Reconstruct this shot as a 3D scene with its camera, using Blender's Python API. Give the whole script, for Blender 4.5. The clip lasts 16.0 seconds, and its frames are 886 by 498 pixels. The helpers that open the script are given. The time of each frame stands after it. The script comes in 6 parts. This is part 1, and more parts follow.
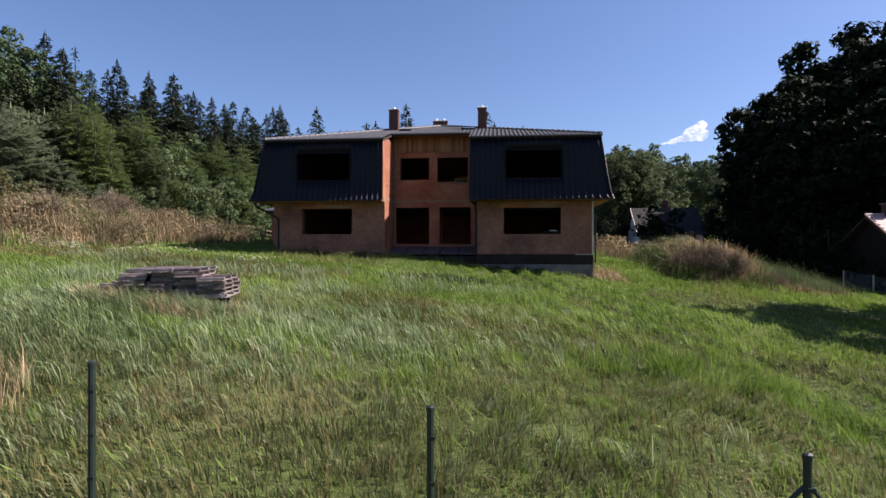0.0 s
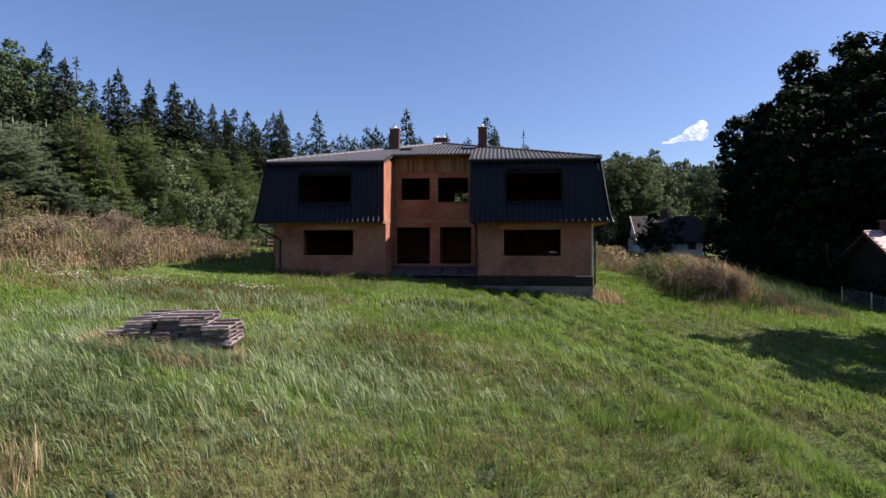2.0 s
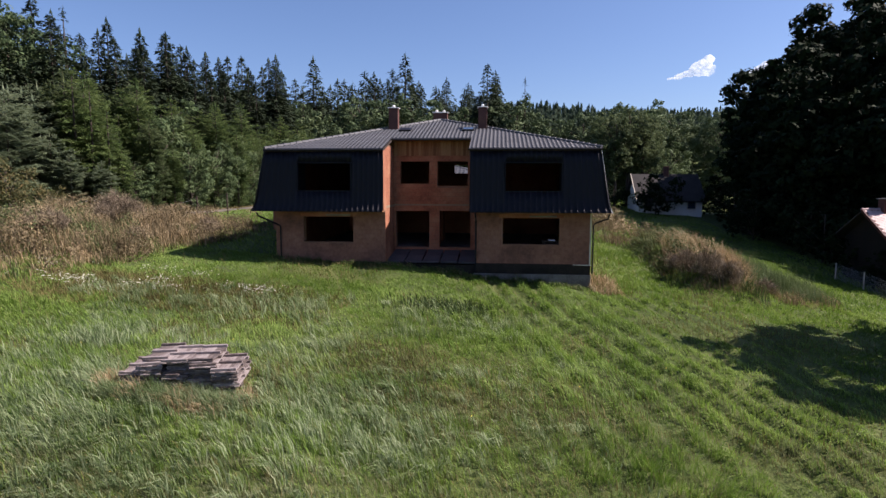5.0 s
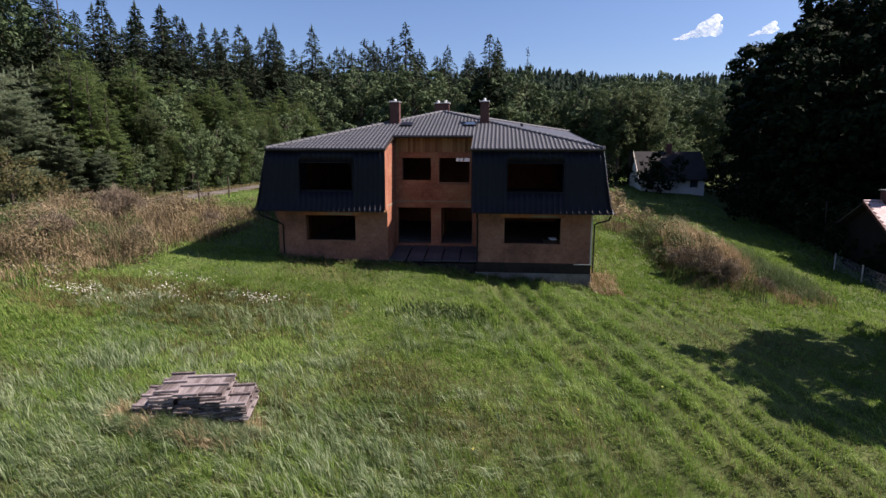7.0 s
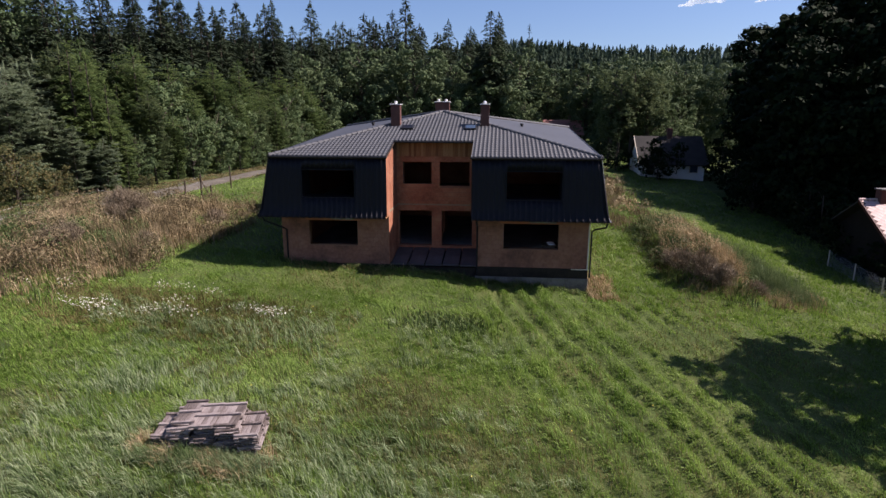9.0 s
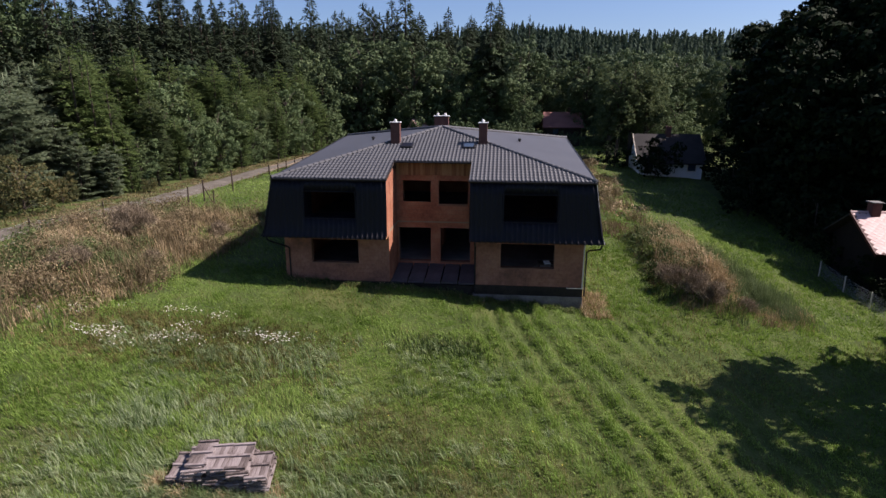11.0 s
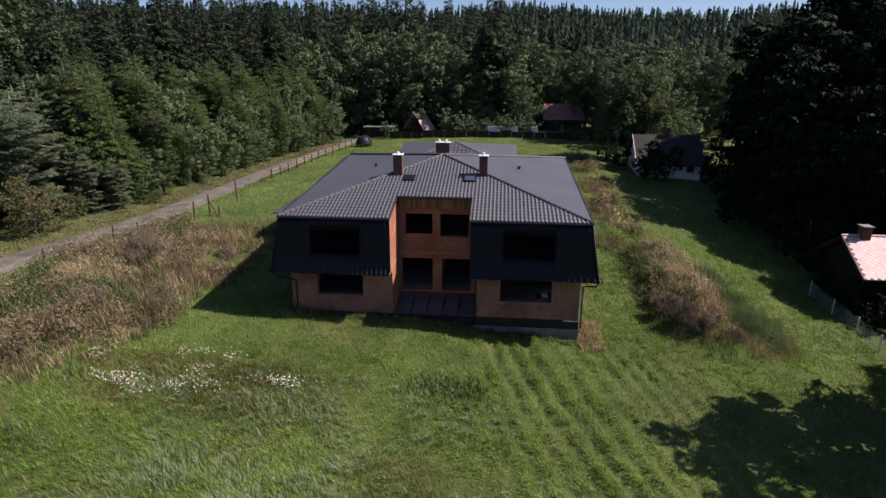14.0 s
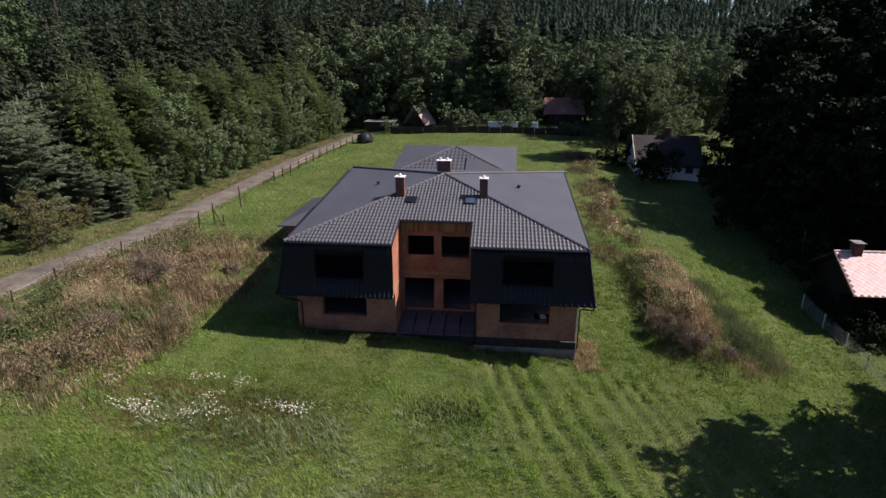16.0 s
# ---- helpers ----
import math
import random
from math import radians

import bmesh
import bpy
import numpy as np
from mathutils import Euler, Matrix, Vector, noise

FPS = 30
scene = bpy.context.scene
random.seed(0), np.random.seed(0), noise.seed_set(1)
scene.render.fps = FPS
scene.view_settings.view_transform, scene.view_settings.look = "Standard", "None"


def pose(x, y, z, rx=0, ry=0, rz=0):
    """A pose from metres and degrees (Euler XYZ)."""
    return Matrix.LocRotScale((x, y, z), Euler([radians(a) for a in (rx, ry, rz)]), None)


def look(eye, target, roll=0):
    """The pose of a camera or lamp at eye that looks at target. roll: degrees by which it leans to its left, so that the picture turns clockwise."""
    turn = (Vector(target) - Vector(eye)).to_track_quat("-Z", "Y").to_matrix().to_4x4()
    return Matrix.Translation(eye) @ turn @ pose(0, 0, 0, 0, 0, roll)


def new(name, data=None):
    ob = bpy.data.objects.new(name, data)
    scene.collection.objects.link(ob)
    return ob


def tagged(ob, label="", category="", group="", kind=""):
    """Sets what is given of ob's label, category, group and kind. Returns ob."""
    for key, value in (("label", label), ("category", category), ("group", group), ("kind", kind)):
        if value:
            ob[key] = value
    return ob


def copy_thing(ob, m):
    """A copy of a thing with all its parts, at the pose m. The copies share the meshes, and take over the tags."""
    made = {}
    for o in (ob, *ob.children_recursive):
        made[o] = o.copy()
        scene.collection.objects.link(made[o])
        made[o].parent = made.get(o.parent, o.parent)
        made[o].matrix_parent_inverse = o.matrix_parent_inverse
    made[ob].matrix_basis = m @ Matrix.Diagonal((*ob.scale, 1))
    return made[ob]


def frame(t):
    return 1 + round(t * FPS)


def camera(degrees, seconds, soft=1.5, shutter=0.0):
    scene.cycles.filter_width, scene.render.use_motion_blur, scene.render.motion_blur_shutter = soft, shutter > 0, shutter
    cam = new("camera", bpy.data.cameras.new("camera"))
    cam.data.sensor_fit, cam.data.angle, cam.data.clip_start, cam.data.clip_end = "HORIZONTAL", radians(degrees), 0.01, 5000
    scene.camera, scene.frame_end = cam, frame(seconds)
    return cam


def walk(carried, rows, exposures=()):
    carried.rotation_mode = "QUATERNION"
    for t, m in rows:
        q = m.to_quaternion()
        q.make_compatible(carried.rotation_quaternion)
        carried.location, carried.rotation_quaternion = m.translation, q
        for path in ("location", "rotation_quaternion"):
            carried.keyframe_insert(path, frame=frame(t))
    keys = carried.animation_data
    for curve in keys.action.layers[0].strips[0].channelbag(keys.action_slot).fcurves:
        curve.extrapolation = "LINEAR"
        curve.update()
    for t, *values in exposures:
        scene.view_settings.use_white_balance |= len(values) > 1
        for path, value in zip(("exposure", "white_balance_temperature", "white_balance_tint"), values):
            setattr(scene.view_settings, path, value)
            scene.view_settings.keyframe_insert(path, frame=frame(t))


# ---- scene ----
cam = camera(75.5, 16.0, soft=1.5)
METRES, EYE, TILT, LEAN, TURN = 16.0, 3.0, 0.0, 0.0, 5.5
ROWS = [
    (0.0, 0.0, 0.0, 0.0, 0.0, 0.0, -0.0),
    (0.5, 0.0014, -0.0007, 0.014, -0.01, -0.01, 0.01),
    (1.0, 0.0011, -0.0025, 0.0328, -0.01, -0.02, -0.01),
    (1.5, -0.0004, -0.0073, 0.0492, -0.01, -0.06, 0.0),
    (2.0, -0.0017, -0.0126, 0.0726, 0.01, -0.09, -0.01),
    (2.5, 0.0002, -0.0167, 0.0943, -0.01, -0.17, -0.01),
    (3.0, 0.0021, -0.0194, 0.1222, 0.01, -0.53, -0.03),
    (3.5, 0.002, -0.0207, 0.1465, 0.0, -1.57, -0.05),
    (4.0, 0.001, -0.0229, 0.1776, -0.03, -3.58, -0.07),
    (6.5, -0.0046, -0.0191, 0.3192, 0.03, -8.68, -0.11),
    (7.0, -0.0045, -0.0191, 0.3512, 0.06, -9.87, -0.08),
    (7.5, -0.0035, -0.0219, 0.3781, 0.07, -10.86, -0.08),
    (8.0, -0.0027, -0.0271, 0.4105, 0.07, -12.0, -0.09),
    (8.5, -0.0038, -0.0318, 0.439, 0.09, -12.63, -0.09),
    (9.0, -0.0049, -0.0371, 0.4717, 0.1, -12.82, -0.08),
    (11.5, 0.001, -0.0621, 0.6406, 0.15, -15.16, -0.09),
    (12.0, 0.0006, -0.0672, 0.6735, 0.15, -15.58, -0.08),
    (12.5, 0.0002, -0.0675, 0.7098, 0.14, -15.99, -0.07),
    (13.0, -0.0017, -0.064, 0.7497, 0.14, -16.39, -0.07),
    (13.5, -0.003, -0.0616, 0.7902, 0.17, -16.79, -0.06),
    (14.0, -0.004, -0.0642, 0.8299, 0.16, -17.21, -0.04),
    (14.5, -0.0046, -0.0687, 0.8697, 0.17, -17.61, -0.04),
    (15.0, -0.0056, -0.0714, 0.9102, 0.16, -18.06, -0.06),
    (15.5, -0.0065, -0.0722, 0.9515, 0.16, -18.57, -0.05),
    (16.0, -0.0078, -0.0725, 0.9928, 0.19, -19.08, -0.05),
]
EXPOSURE = [(0.0, 1.25, 6500, 23), (4.0, 1.2, 6500, 23), (9.0, 1.05, 6500, 23), (16.0, 0.9, 6500, 23)]
walk(cam, [(t, pose(0, 0, EYE, TILT, LEAN, TURN) @ pose(METRES * x, METRES * y, METRES * z, 90 + pitch, roll, yaw)) for t, x, y, z, yaw, pitch, roll in ROWS], EXPOSURE)

# ---- world and sun: clear late-summer day, the sun to the house's right ----
SUN_AZ, SUN_EL = 7.0, 45.5          # degrees from +x towards +y, degrees up
sun_dir = Vector((math.cos(radians(SUN_EL)) * math.cos(radians(SUN_AZ)), math.cos(radians(SUN_EL)) * math.sin(radians(SUN_AZ)), math.sin(radians(SUN_EL))))
world = bpy.data.worlds.new("world")
scene.world = world
world.use_nodes = True
wn = world.node_tree
sky = wn.nodes.new("ShaderNodeTexSky")
sky.sky_type, sky.sun_disc = "NISHITA", False
sky.sun_elevation, sky.sun_rotation = radians(SUN_EL), radians(90 - SUN_AZ)
sky.altitude, sky.air_density, sky.dust_density, sky.ozone_density = 450, 1.0, 1.3, 6.6
bg = wn.nodes["Background"]
wn.links.new(sky.outputs[0], bg.inputs[0])
bg.inputs[1].default_value = 0.065
sun = new("sun", bpy.data.lights.new("sun", "SUN"))
sun.data.energy, sun.data.angle, sun.data.color = 4.5, radians(0.53), (1.0, 0.94, 0.84)
sun.matrix_world = look(sun_dir * 200, (0, 0, 0))


# ---- materials ----
def mat(name, cols, scale=1.0, fine=12.0, rough=0.85, bump=0.3, metal=0.0, rand="", spread=0.25, trans=0.0, spec=0.3, stretch=(1, 1, 1), bscale=None, bdist=0.02, place=False):
    """A surface of two or three colours mixed by a coarse and a fine noise; rand: a value drawn per object or per island; place: stains run on from piece to piece."""
    m = bpy.data.materials.new(name)
    m.use_nodes = True
    nt = m.node_tree
    b = nt.nodes["Principled BSDF"]
    tc = nt.nodes.new("ShaderNodeTexCoord")
    mp = nt.nodes.new("ShaderNodeMapping")
    mp.inputs["Scale"].default_value = stretch
    nt.links.new(nt.nodes.new("ShaderNodeNewGeometry").outputs["Position"] if place else tc.outputs["Object"], mp.inputs[0])
    n1, n2 = nt.nodes.new("ShaderNodeTexNoise"), nt.nodes.new("ShaderNodeTexNoise")
    n1.inputs["Scale"].default_value, n1.inputs["Detail"].default_value = scale, 4
    n2.inputs["Scale"].default_value, n2.inputs["Detail"].default_value = fine, 3
    nt.links.new(mp.outputs[0], n1.inputs[0])
    nt.links.new(mp.outputs[0], n2.inputs[0])
    ramp = nt.nodes.new("ShaderNodeValToRGB")
    el = ramp.color_ramp.elements
    el[0].position, el[1].position = 0.33, 0.67
    el[0].color, el[1].color = (*cols[0], 1), (*cols[-1], 1)
    if len(cols) > 2:
        el.new(0.5).color = (*cols[1], 1)
    mixv = nt.nodes.new("ShaderNodeMath")
    mixv.operation = "MULTIPLY_ADD"
    mixv.inputs[1].default_value = 0.35
    nt.links.new(n2.outputs[0], mixv.inputs[0])
    sub = nt.nodes.new("ShaderNodeMath")
    sub.operation = "MULTIPLY_ADD"
    sub.inputs[1].default_value, sub.inputs[2].default_value = 0.65, 0.0
    nt.links.new(n1.outputs[0], sub.inputs[0])
    nt.links.new(sub.outputs[0], mixv.inputs[2])
    fac = mixv.outputs[0]
    if rand:
        src = nt.nodes.new("ShaderNodeObjectInfo").outputs["Random"] if rand == "object" else nt.nodes.new("ShaderNodeNewGeometry").outputs["Random Per Island"]
        ra = nt.nodes.new("ShaderNodeMath")
        ra.operation = "MULTIPLY_ADD"
        ra.inputs[1].default_value, ra.inputs[2].default_value = spread * 2, -spread
        nt.links.new(src, ra.inputs[0])
        ad = nt.nodes.new("ShaderNodeMath")
        ad.operation = "ADD"
        nt.links.new(fac, ad.inputs[0])
        nt.links.new(ra.outputs[0], ad.inputs[1])
        fac = ad.outputs[0]
    nt.links.new(fac, ramp.inputs[0])
    nt.links.new(ramp.outputs[0], b.inputs["Base Color"])
    b.inputs["Roughness"].default_value = rough
    b.inputs["Metallic"].default_value = metal
    b.inputs["Specular IOR Level"].default_value = spec
    if bump:
        bm_ = nt.nodes.new("ShaderNodeBump")
        bm_.inputs["Strength"].default_value, bm_.inputs["Distance"].default_value = bump, bdist
        n3 = n2
        if bscale:
            n3 = nt.nodes.new("ShaderNodeTexNoise")
            n3.inputs["Scale"].default_value, n3.inputs["Detail"].default_value = bscale, 4
            nt.links.new(mp.outputs[0], n3.inputs[0])
        nt.links.new(n3.outputs[0], bm_.inputs["Height"])
        nt.links.new(bm_.outputs[0], b.inputs["Normal"])
    if trans:
        tr, ms = nt.nodes.new("ShaderNodeBsdfTranslucent"), nt.nodes.new("ShaderNodeMixShader")
        nt.links.new(ramp.outputs[0], tr.inputs[0])
        ms.inputs[0].default_value = trans
        nt.links.new(b.outputs[0], ms.inputs[1])
        nt.links.new(tr.outputs[0], ms.inputs[2])
        nt.links.new(ms.outputs[0], nt.nodes["Material Output"].inputs[0])
    return m


M_SOIL = mat("meadow_ground", [(0.0318, 0.048, 0.0093), (0.0551, 0.08, 0.0155), (0.0848, 0.094, 0.0268)], 0.35, 5, 0.95, 0.9, bscale=9, bdist=0.1)
M_GRASS = mat("grass_green", [(0.082, 0.152, 0.018), (0.140, 0.226, 0.034), (0.230, 0.312, 0.080)], 0.16, 0.9, 0.6, 0, rand="island", spread=0.15, trans=0.38, spec=0.25)
M_LONG = mat("grass_long", [(0.075, 0.12, 0.036), (0.15, 0.208, 0.083), (0.285, 0.338, 0.185)], 0.3, 0.9, 0.55, 0, rand="island", spread=0.25, trans=0.4, spec=0.35)
M_OLIVE = mat("grass_olive", [(0.0835, 0.1, 0.0368), (0.1412, 0.1568, 0.0667), (0.2247, 0.2303, 0.1207)], 0.3, 0.9, 0.6, 0, rand="island", spread=0.22, trans=0.35, spec=0.25)
M_DRY = mat("grass_dry", [(0.085, 0.0748, 0.0238), (0.1318, 0.1148, 0.0374), (0.1955, 0.1615, 0.0612)], 0.3, 2, 0.8, 0, rand="island", spread=0.2, trans=0.25)
M_WEED = mat("weed_brown", [(0.0926, 0.0703, 0.0365), (0.156, 0.1187, 0.0638), (0.2485, 0.1976, 0.1128)], 0.5, 2, 0.85, 0, rand="island", spread=0.18, trans=0.3)
M_STRAW = mat("straw_gold", [(0.224, 0.1568, 0.0784), (0.3696, 0.2688, 0.1456), (0.504, 0.392, 0.2464)], 0.5, 2, 0.8, 0, rand="island", spread=0.2, trans=0.25)
M_WEEDG = mat("weed_green", [(0.04, 0.07, 0.018), (0.07, 0.105, 0.03), (0.12, 0.14, 0.045)], 0.4, 2, 0.7, 0, rand="island", spread=0.2, trans=0.25)
M_FLOWER = mat("flower_white", [(0.52, 0.50, 0.38), (0.74, 0.73, 0.64)], 1, 5, 0.7, 0, rand="island", trans=0.2)
M_YELLOW = mat("flower_yellow", [(0.50, 0.42, 0.04), (0.65, 0.55, 0.10)], 1, 5, 0.7, 0, rand="island", trans=0.2)
M_SPRUCE = mat("spruce_needles", [(0.0191, 0.0317, 0.0189), (0.0351, 0.0502, 0.0276), (0.0575, 0.0739, 0.0407)], 0.12, 1.2, 0.8, 0, rand="island", spread=0.15, trans=0.1, spec=0.1)
# Paler, bluer and flatter than M_SPRUCE: distance haze put into the needle colour.
M_HAZEWOOD = mat("haze_needles", [(0.0276, 0.046, 0.0299), (0.0414, 0.0633, 0.0414), (0.0575, 0.0828, 0.0529)], 0.02, 0.3, 0.8, 0, rand="island", spread=0.05, trans=0.35, spec=0.1)
M_YOUNG = mat("young_needles", [(0.056, 0.092, 0.034), (0.092, 0.138, 0.047), (0.155, 0.198, 0.074)], 0.35, 1.2, 0.75, 0, rand="island", spread=0.22, trans=0.42, spec=0.12)
M_GREYYOUNG = mat("grey_needles", [(0.0495, 0.0742, 0.0349), (0.0838, 0.1145, 0.0515), (0.1399, 0.1675, 0.0782)], 0.35, 1.2, 0.75, 0, rand="island", spread=0.14, trans=0.42, spec=0.12)
M_PINE = mat("pine_needles", [(0.115, 0.150, 0.092), (0.172, 0.215, 0.130), (0.24, 0.28, 0.175)], 0.2, 1.2, 0.75, 0, rand="island", spread=0.12, trans=0.42, spec=0.15)
M_LARCH = mat("larch_needles", [(0.078, 0.122, 0.038), (0.115, 0.162, 0.052), (0.160, 0.202, 0.074)], 0.2, 1.2, 0.75, 0, rand="island", spread=0.12, trans=0.42, spec=0.15)
M_LEAF = mat("leaf_green", [(0.043, 0.067, 0.032), (0.077, 0.11, 0.051), (0.132, 0.166, 0.078)], 0.15, 1.5, 0.7, 0, rand="island", spread=0.08, trans=0.16, spec=0.12)
M_LIGHT = mat("leaf_light", [(0.056, 0.088, 0.038), (0.092, 0.132, 0.056), (0.147, 0.184, 0.087)], 0.2, 1.5, 0.7, 0, rand="island", spread=0.14, trans=0.2, spec=0.12)
M_ASH = mat("leaf_ash", [(0.034, 0.057, 0.026), (0.058, 0.09, 0.039), (0.1, 0.132, 0.058)], 0.15, 1.5, 0.7, 0, rand="island", spread=0.14, trans=0.18, spec=0.12)
# Near black: the trees' shaded side is put into the leaf colour.
M_OAK = mat("leaf_shade_dark", [(0.005, 0.010, 0.004), (0.008, 0.016, 0.0055), (0.014, 0.025, 0.009)], 0.15, 1.5, 0.7, 0, rand="island", spread=0.2, trans=0.04, spec=0.05)
M_RUST = mat("leaf_rust", [(0.06, 0.07, 0.026), (0.09, 0.098, 0.034), (0.135, 0.1, 0.038)], 0.3, 2, 0.7, 0, rand="island", spread=0.2, trans=0.25)
M_BARK = mat("bark", [(0.035, 0.028, 0.021), (0.085, 0.066, 0.053)], 3, 18, 0.95, 0.6, stretch=(1, 1, 0.3))
M_GRAVEL = mat("gravel_track", [(0.058, 0.049, 0.038), (0.105, 0.091, 0.074), (0.16, 0.142, 0.12)], 0.7, 5, 0.95, 0.6, bscale=22)
M_BRICK = mat("clay_block", [(0.13, 0.060, 0.042), (0.235, 0.104, 0.068), (0.30, 0.150, 0.100)], 0.8, 7, 0.9, 0.4, rand="object", spread=0.035, place=True)
M_BRICKJ = mat("clay_block_joined", [(0.20, 0.070, 0.042), (0.30, 0.115, 0.066), (0.36, 0.17, 0.10)], 0.9, 8, 0.9, 0.4, rand="island", spread=0.05, place=True)
M_MORTAR = mat("mortar", [(0.16, 0.078, 0.052), (0.235, 0.115, 0.076)], 0.9, 12, 0.95, 0.5, place=True)
M_CONC = mat("concrete", [(0.11, 0.105, 0.105), (0.17, 0.165, 0.16), (0.24, 0.23, 0.22)], 0.9, 9, 0.9, 0.4)
M_PLINTH = mat("bitumen_plinth", [(0.018, 0.015, 0.013), (0.04, 0.032, 0.026)], 1.5, 9, 0.9, 0.3, spec=0.1)
M_METAL = mat("roof_sheet", [(0.052, 0.053, 0.060), (0.072, 0.073, 0.081)], 0.4, 7, 0.55, 0.06, metal=0.0, spec=0.4)
# Black sheet, its base taken lower still to deepen the front's shade.
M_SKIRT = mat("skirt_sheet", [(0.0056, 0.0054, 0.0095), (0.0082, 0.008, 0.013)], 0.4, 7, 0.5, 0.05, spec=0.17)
M_DEADWOOD = mat("dead_twigs", [(0.1, 0.075, 0.048), (0.185, 0.142, 0.096), (0.28, 0.225, 0.16)], 1.0, 5, 0.9, 0, rand="island", spread=0.2, trans=0.1)
M_GREYGREEN = mat("shrub_greygreen", [(0.065, 0.095, 0.036), (0.105, 0.145, 0.058), (0.16, 0.205, 0.09)], 0.6, 3, 0.75, 0, rand="island", spread=0.2, trans=0.25)
M_GUTTER = mat("gutter_metal", [(0.010, 0.010, 0.012), (0.016, 0.016, 0.018)], 2, 12, 0.5, 0.1, spec=0.2)
M_PALE = mat("pale_trim", [(0.48, 0.42, 0.34), (0.62, 0.55, 0.46)], 2, 14, 0.8, 0.2)
M_STEEL = mat("pale_cap", [(0.55, 0.54, 0.53), (0.7, 0.69, 0.68)], 3, 20, 0.45, 0.05, spec=0.5)
M_CHIM = mat("chimney_brick", [(0.085, 0.038, 0.032), (0.13, 0.06, 0.048)], 2, 16, 0.9, 0.4)
M_WOOD = mat("weathered_wood", [(0.08, 0.062, 0.056), (0.16, 0.128, 0.12), (0.255, 0.215, 0.205)], 2.5, 24, 0.9, 0.6, rand="object", spread=0.2, stretch=(6, 0.5, 6))
M_BOARD = mat("orange_boards", [(0.16, 0.07, 0.032), (0.24, 0.115, 0.055), (0.30, 0.17, 0.085)], 3, 18, 0.85, 0.4, rand="object", spread=0.25, stretch=(4, 4, 0.4))
M_FENCEW = mat("fence_wood", [(0.15, 0.11, 0.075), (0.24, 0.18, 0.125)], 3, 18, 0.9, 0.4, rand="object", spread=0.2)
M_POST = mat("green_post", [(0.008, 0.014, 0.011), (0.016, 0.026, 0.02)], 5, 30, 0.5, 0.1, spec=0.4)
M_RUSTP = mat("dark_post", [(0.03, 0.02, 0.015), (0.06, 0.04, 0.03)], 5, 30, 0.8, 0.2)
M_TERR = mat("terrace_concrete", [(0.045, 0.040, 0.046), (0.085, 0.076, 0.084)], 1.2, 9, 0.8, 0.4)
M_FOOT = mat("stained_concrete", [(0.065, 0.056, 0.047), (0.13, 0.112, 0.096), (0.2, 0.178, 0.155)], 1.2, 14, 0.9, 0.3)
M_WHITE = mat("white_render", [(0.62, 0.62, 0.62), (0.75, 0.75, 0.74)], 0.8, 9, 0.9, 0.2)
# Dark old roofing, taken near black to hold the oak's shade on the cottage.
M_SHADEROOF = mat("shaded_old_roof", [(0.018, 0.016, 0.016), (0.034, 0.03, 0.0288)], 1.0, 8, 0.85, 0.3)
M_RED = mat("red_shingle", [(0.46, 0.30, 0.28), (0.54, 0.38, 0.355), (0.62, 0.48, 0.455)], 1.2, 10, 0.6, 0.3, rand="object", spread=0.07)
M_REDTRIM = mat("red_trim", [(0.05, 0.012, 0.010), (0.08, 0.018, 0.014)], 2, 12, 0.6, 0.2)
M_BROWNROOF = mat("brown_roof", [(0.20, 0.085, 0.075), (0.28, 0.13, 0.115)], 0.8, 9, 0.8, 0.3)
M_PINKROOF = mat("pink_roof", [(0.40, 0.25, 0.22), (0.50, 0.33, 0.30)], 0.8, 9, 0.8, 0.3)
# Near-black copy of M_DARKWOOD: shade on the red house is put into the colour.
M_SHADEWOOD = mat("shade_black_wood", [(0.0048, 0.0036, 0.003), (0.0108, 0.0072, 0.006)], 2, 16, 0.9, 0.4, stretch=(1, 1, 0.2))
M_DARKWOOD = mat("dark_wood", [(0.022, 0.015, 0.012), (0.045, 0.03, 0.022)], 2, 16, 0.9, 0.4, stretch=(1, 1, 0.2))
M_BLACK = mat("black_plastic", [(0.012, 0.012, 0.013), (0.022, 0.022, 0.024)], 3, 15, 0.35, 0.2, spec=0.5)
M_WIRE = mat("galvanised_wire", [(0.25, 0.26, 0.26), (0.36, 0.37, 0.37)], 4, 20, 0.5, 0, metal=0.5)
M_GLASS = mat("dark_glass", [(0.03, 0.045, 0.07), (0.05, 0.07, 0.10)], 1, 4, 0.06, 0, spec=0.8)
M_CLOUD = mat("cloud_white_glow", [(0.74, 0.74, 0.76), (0.80, 0.80, 0.81)], 0.01, 0.05, 1.0, 0, spec=0.0, trans=0.5)
ct = M_CLOUD.node_tree
# A bluish glow put into the cloud lifts its shaded underside.
ct.nodes["Principled BSDF"].inputs["Emission Color"].default_value = (0.75, 0.85, 1.0, 1)
ct.nodes["Principled BSDF"].inputs["Emission Strength"].default_value = 0.4
thin, veil, puffs, span = ct.nodes.new("ShaderNodeBsdfTransparent"), ct.nodes.new("ShaderNodeMixShader"), ct.nodes.new("ShaderNodeTexNoise"), ct.nodes.new("ShaderNodeMapRange")
puffs.inputs["Scale"].default_value, puffs.inputs["Detail"].default_value = 0.02, 5
span.inputs["From Min"].default_value, span.inputs["From Max"].default_value = 0.3, 0.7
span.inputs["To Min"].default_value, span.inputs["To Max"].default_value = 0.35, 0.85
ct.links.new(ct.nodes["Texture Coordinate"].outputs["Object"], puffs.inputs[0])
ct.links.new(puffs.outputs[0], span.inputs[0])
ct.links.new(span.outputs[0], veil.inputs[0])
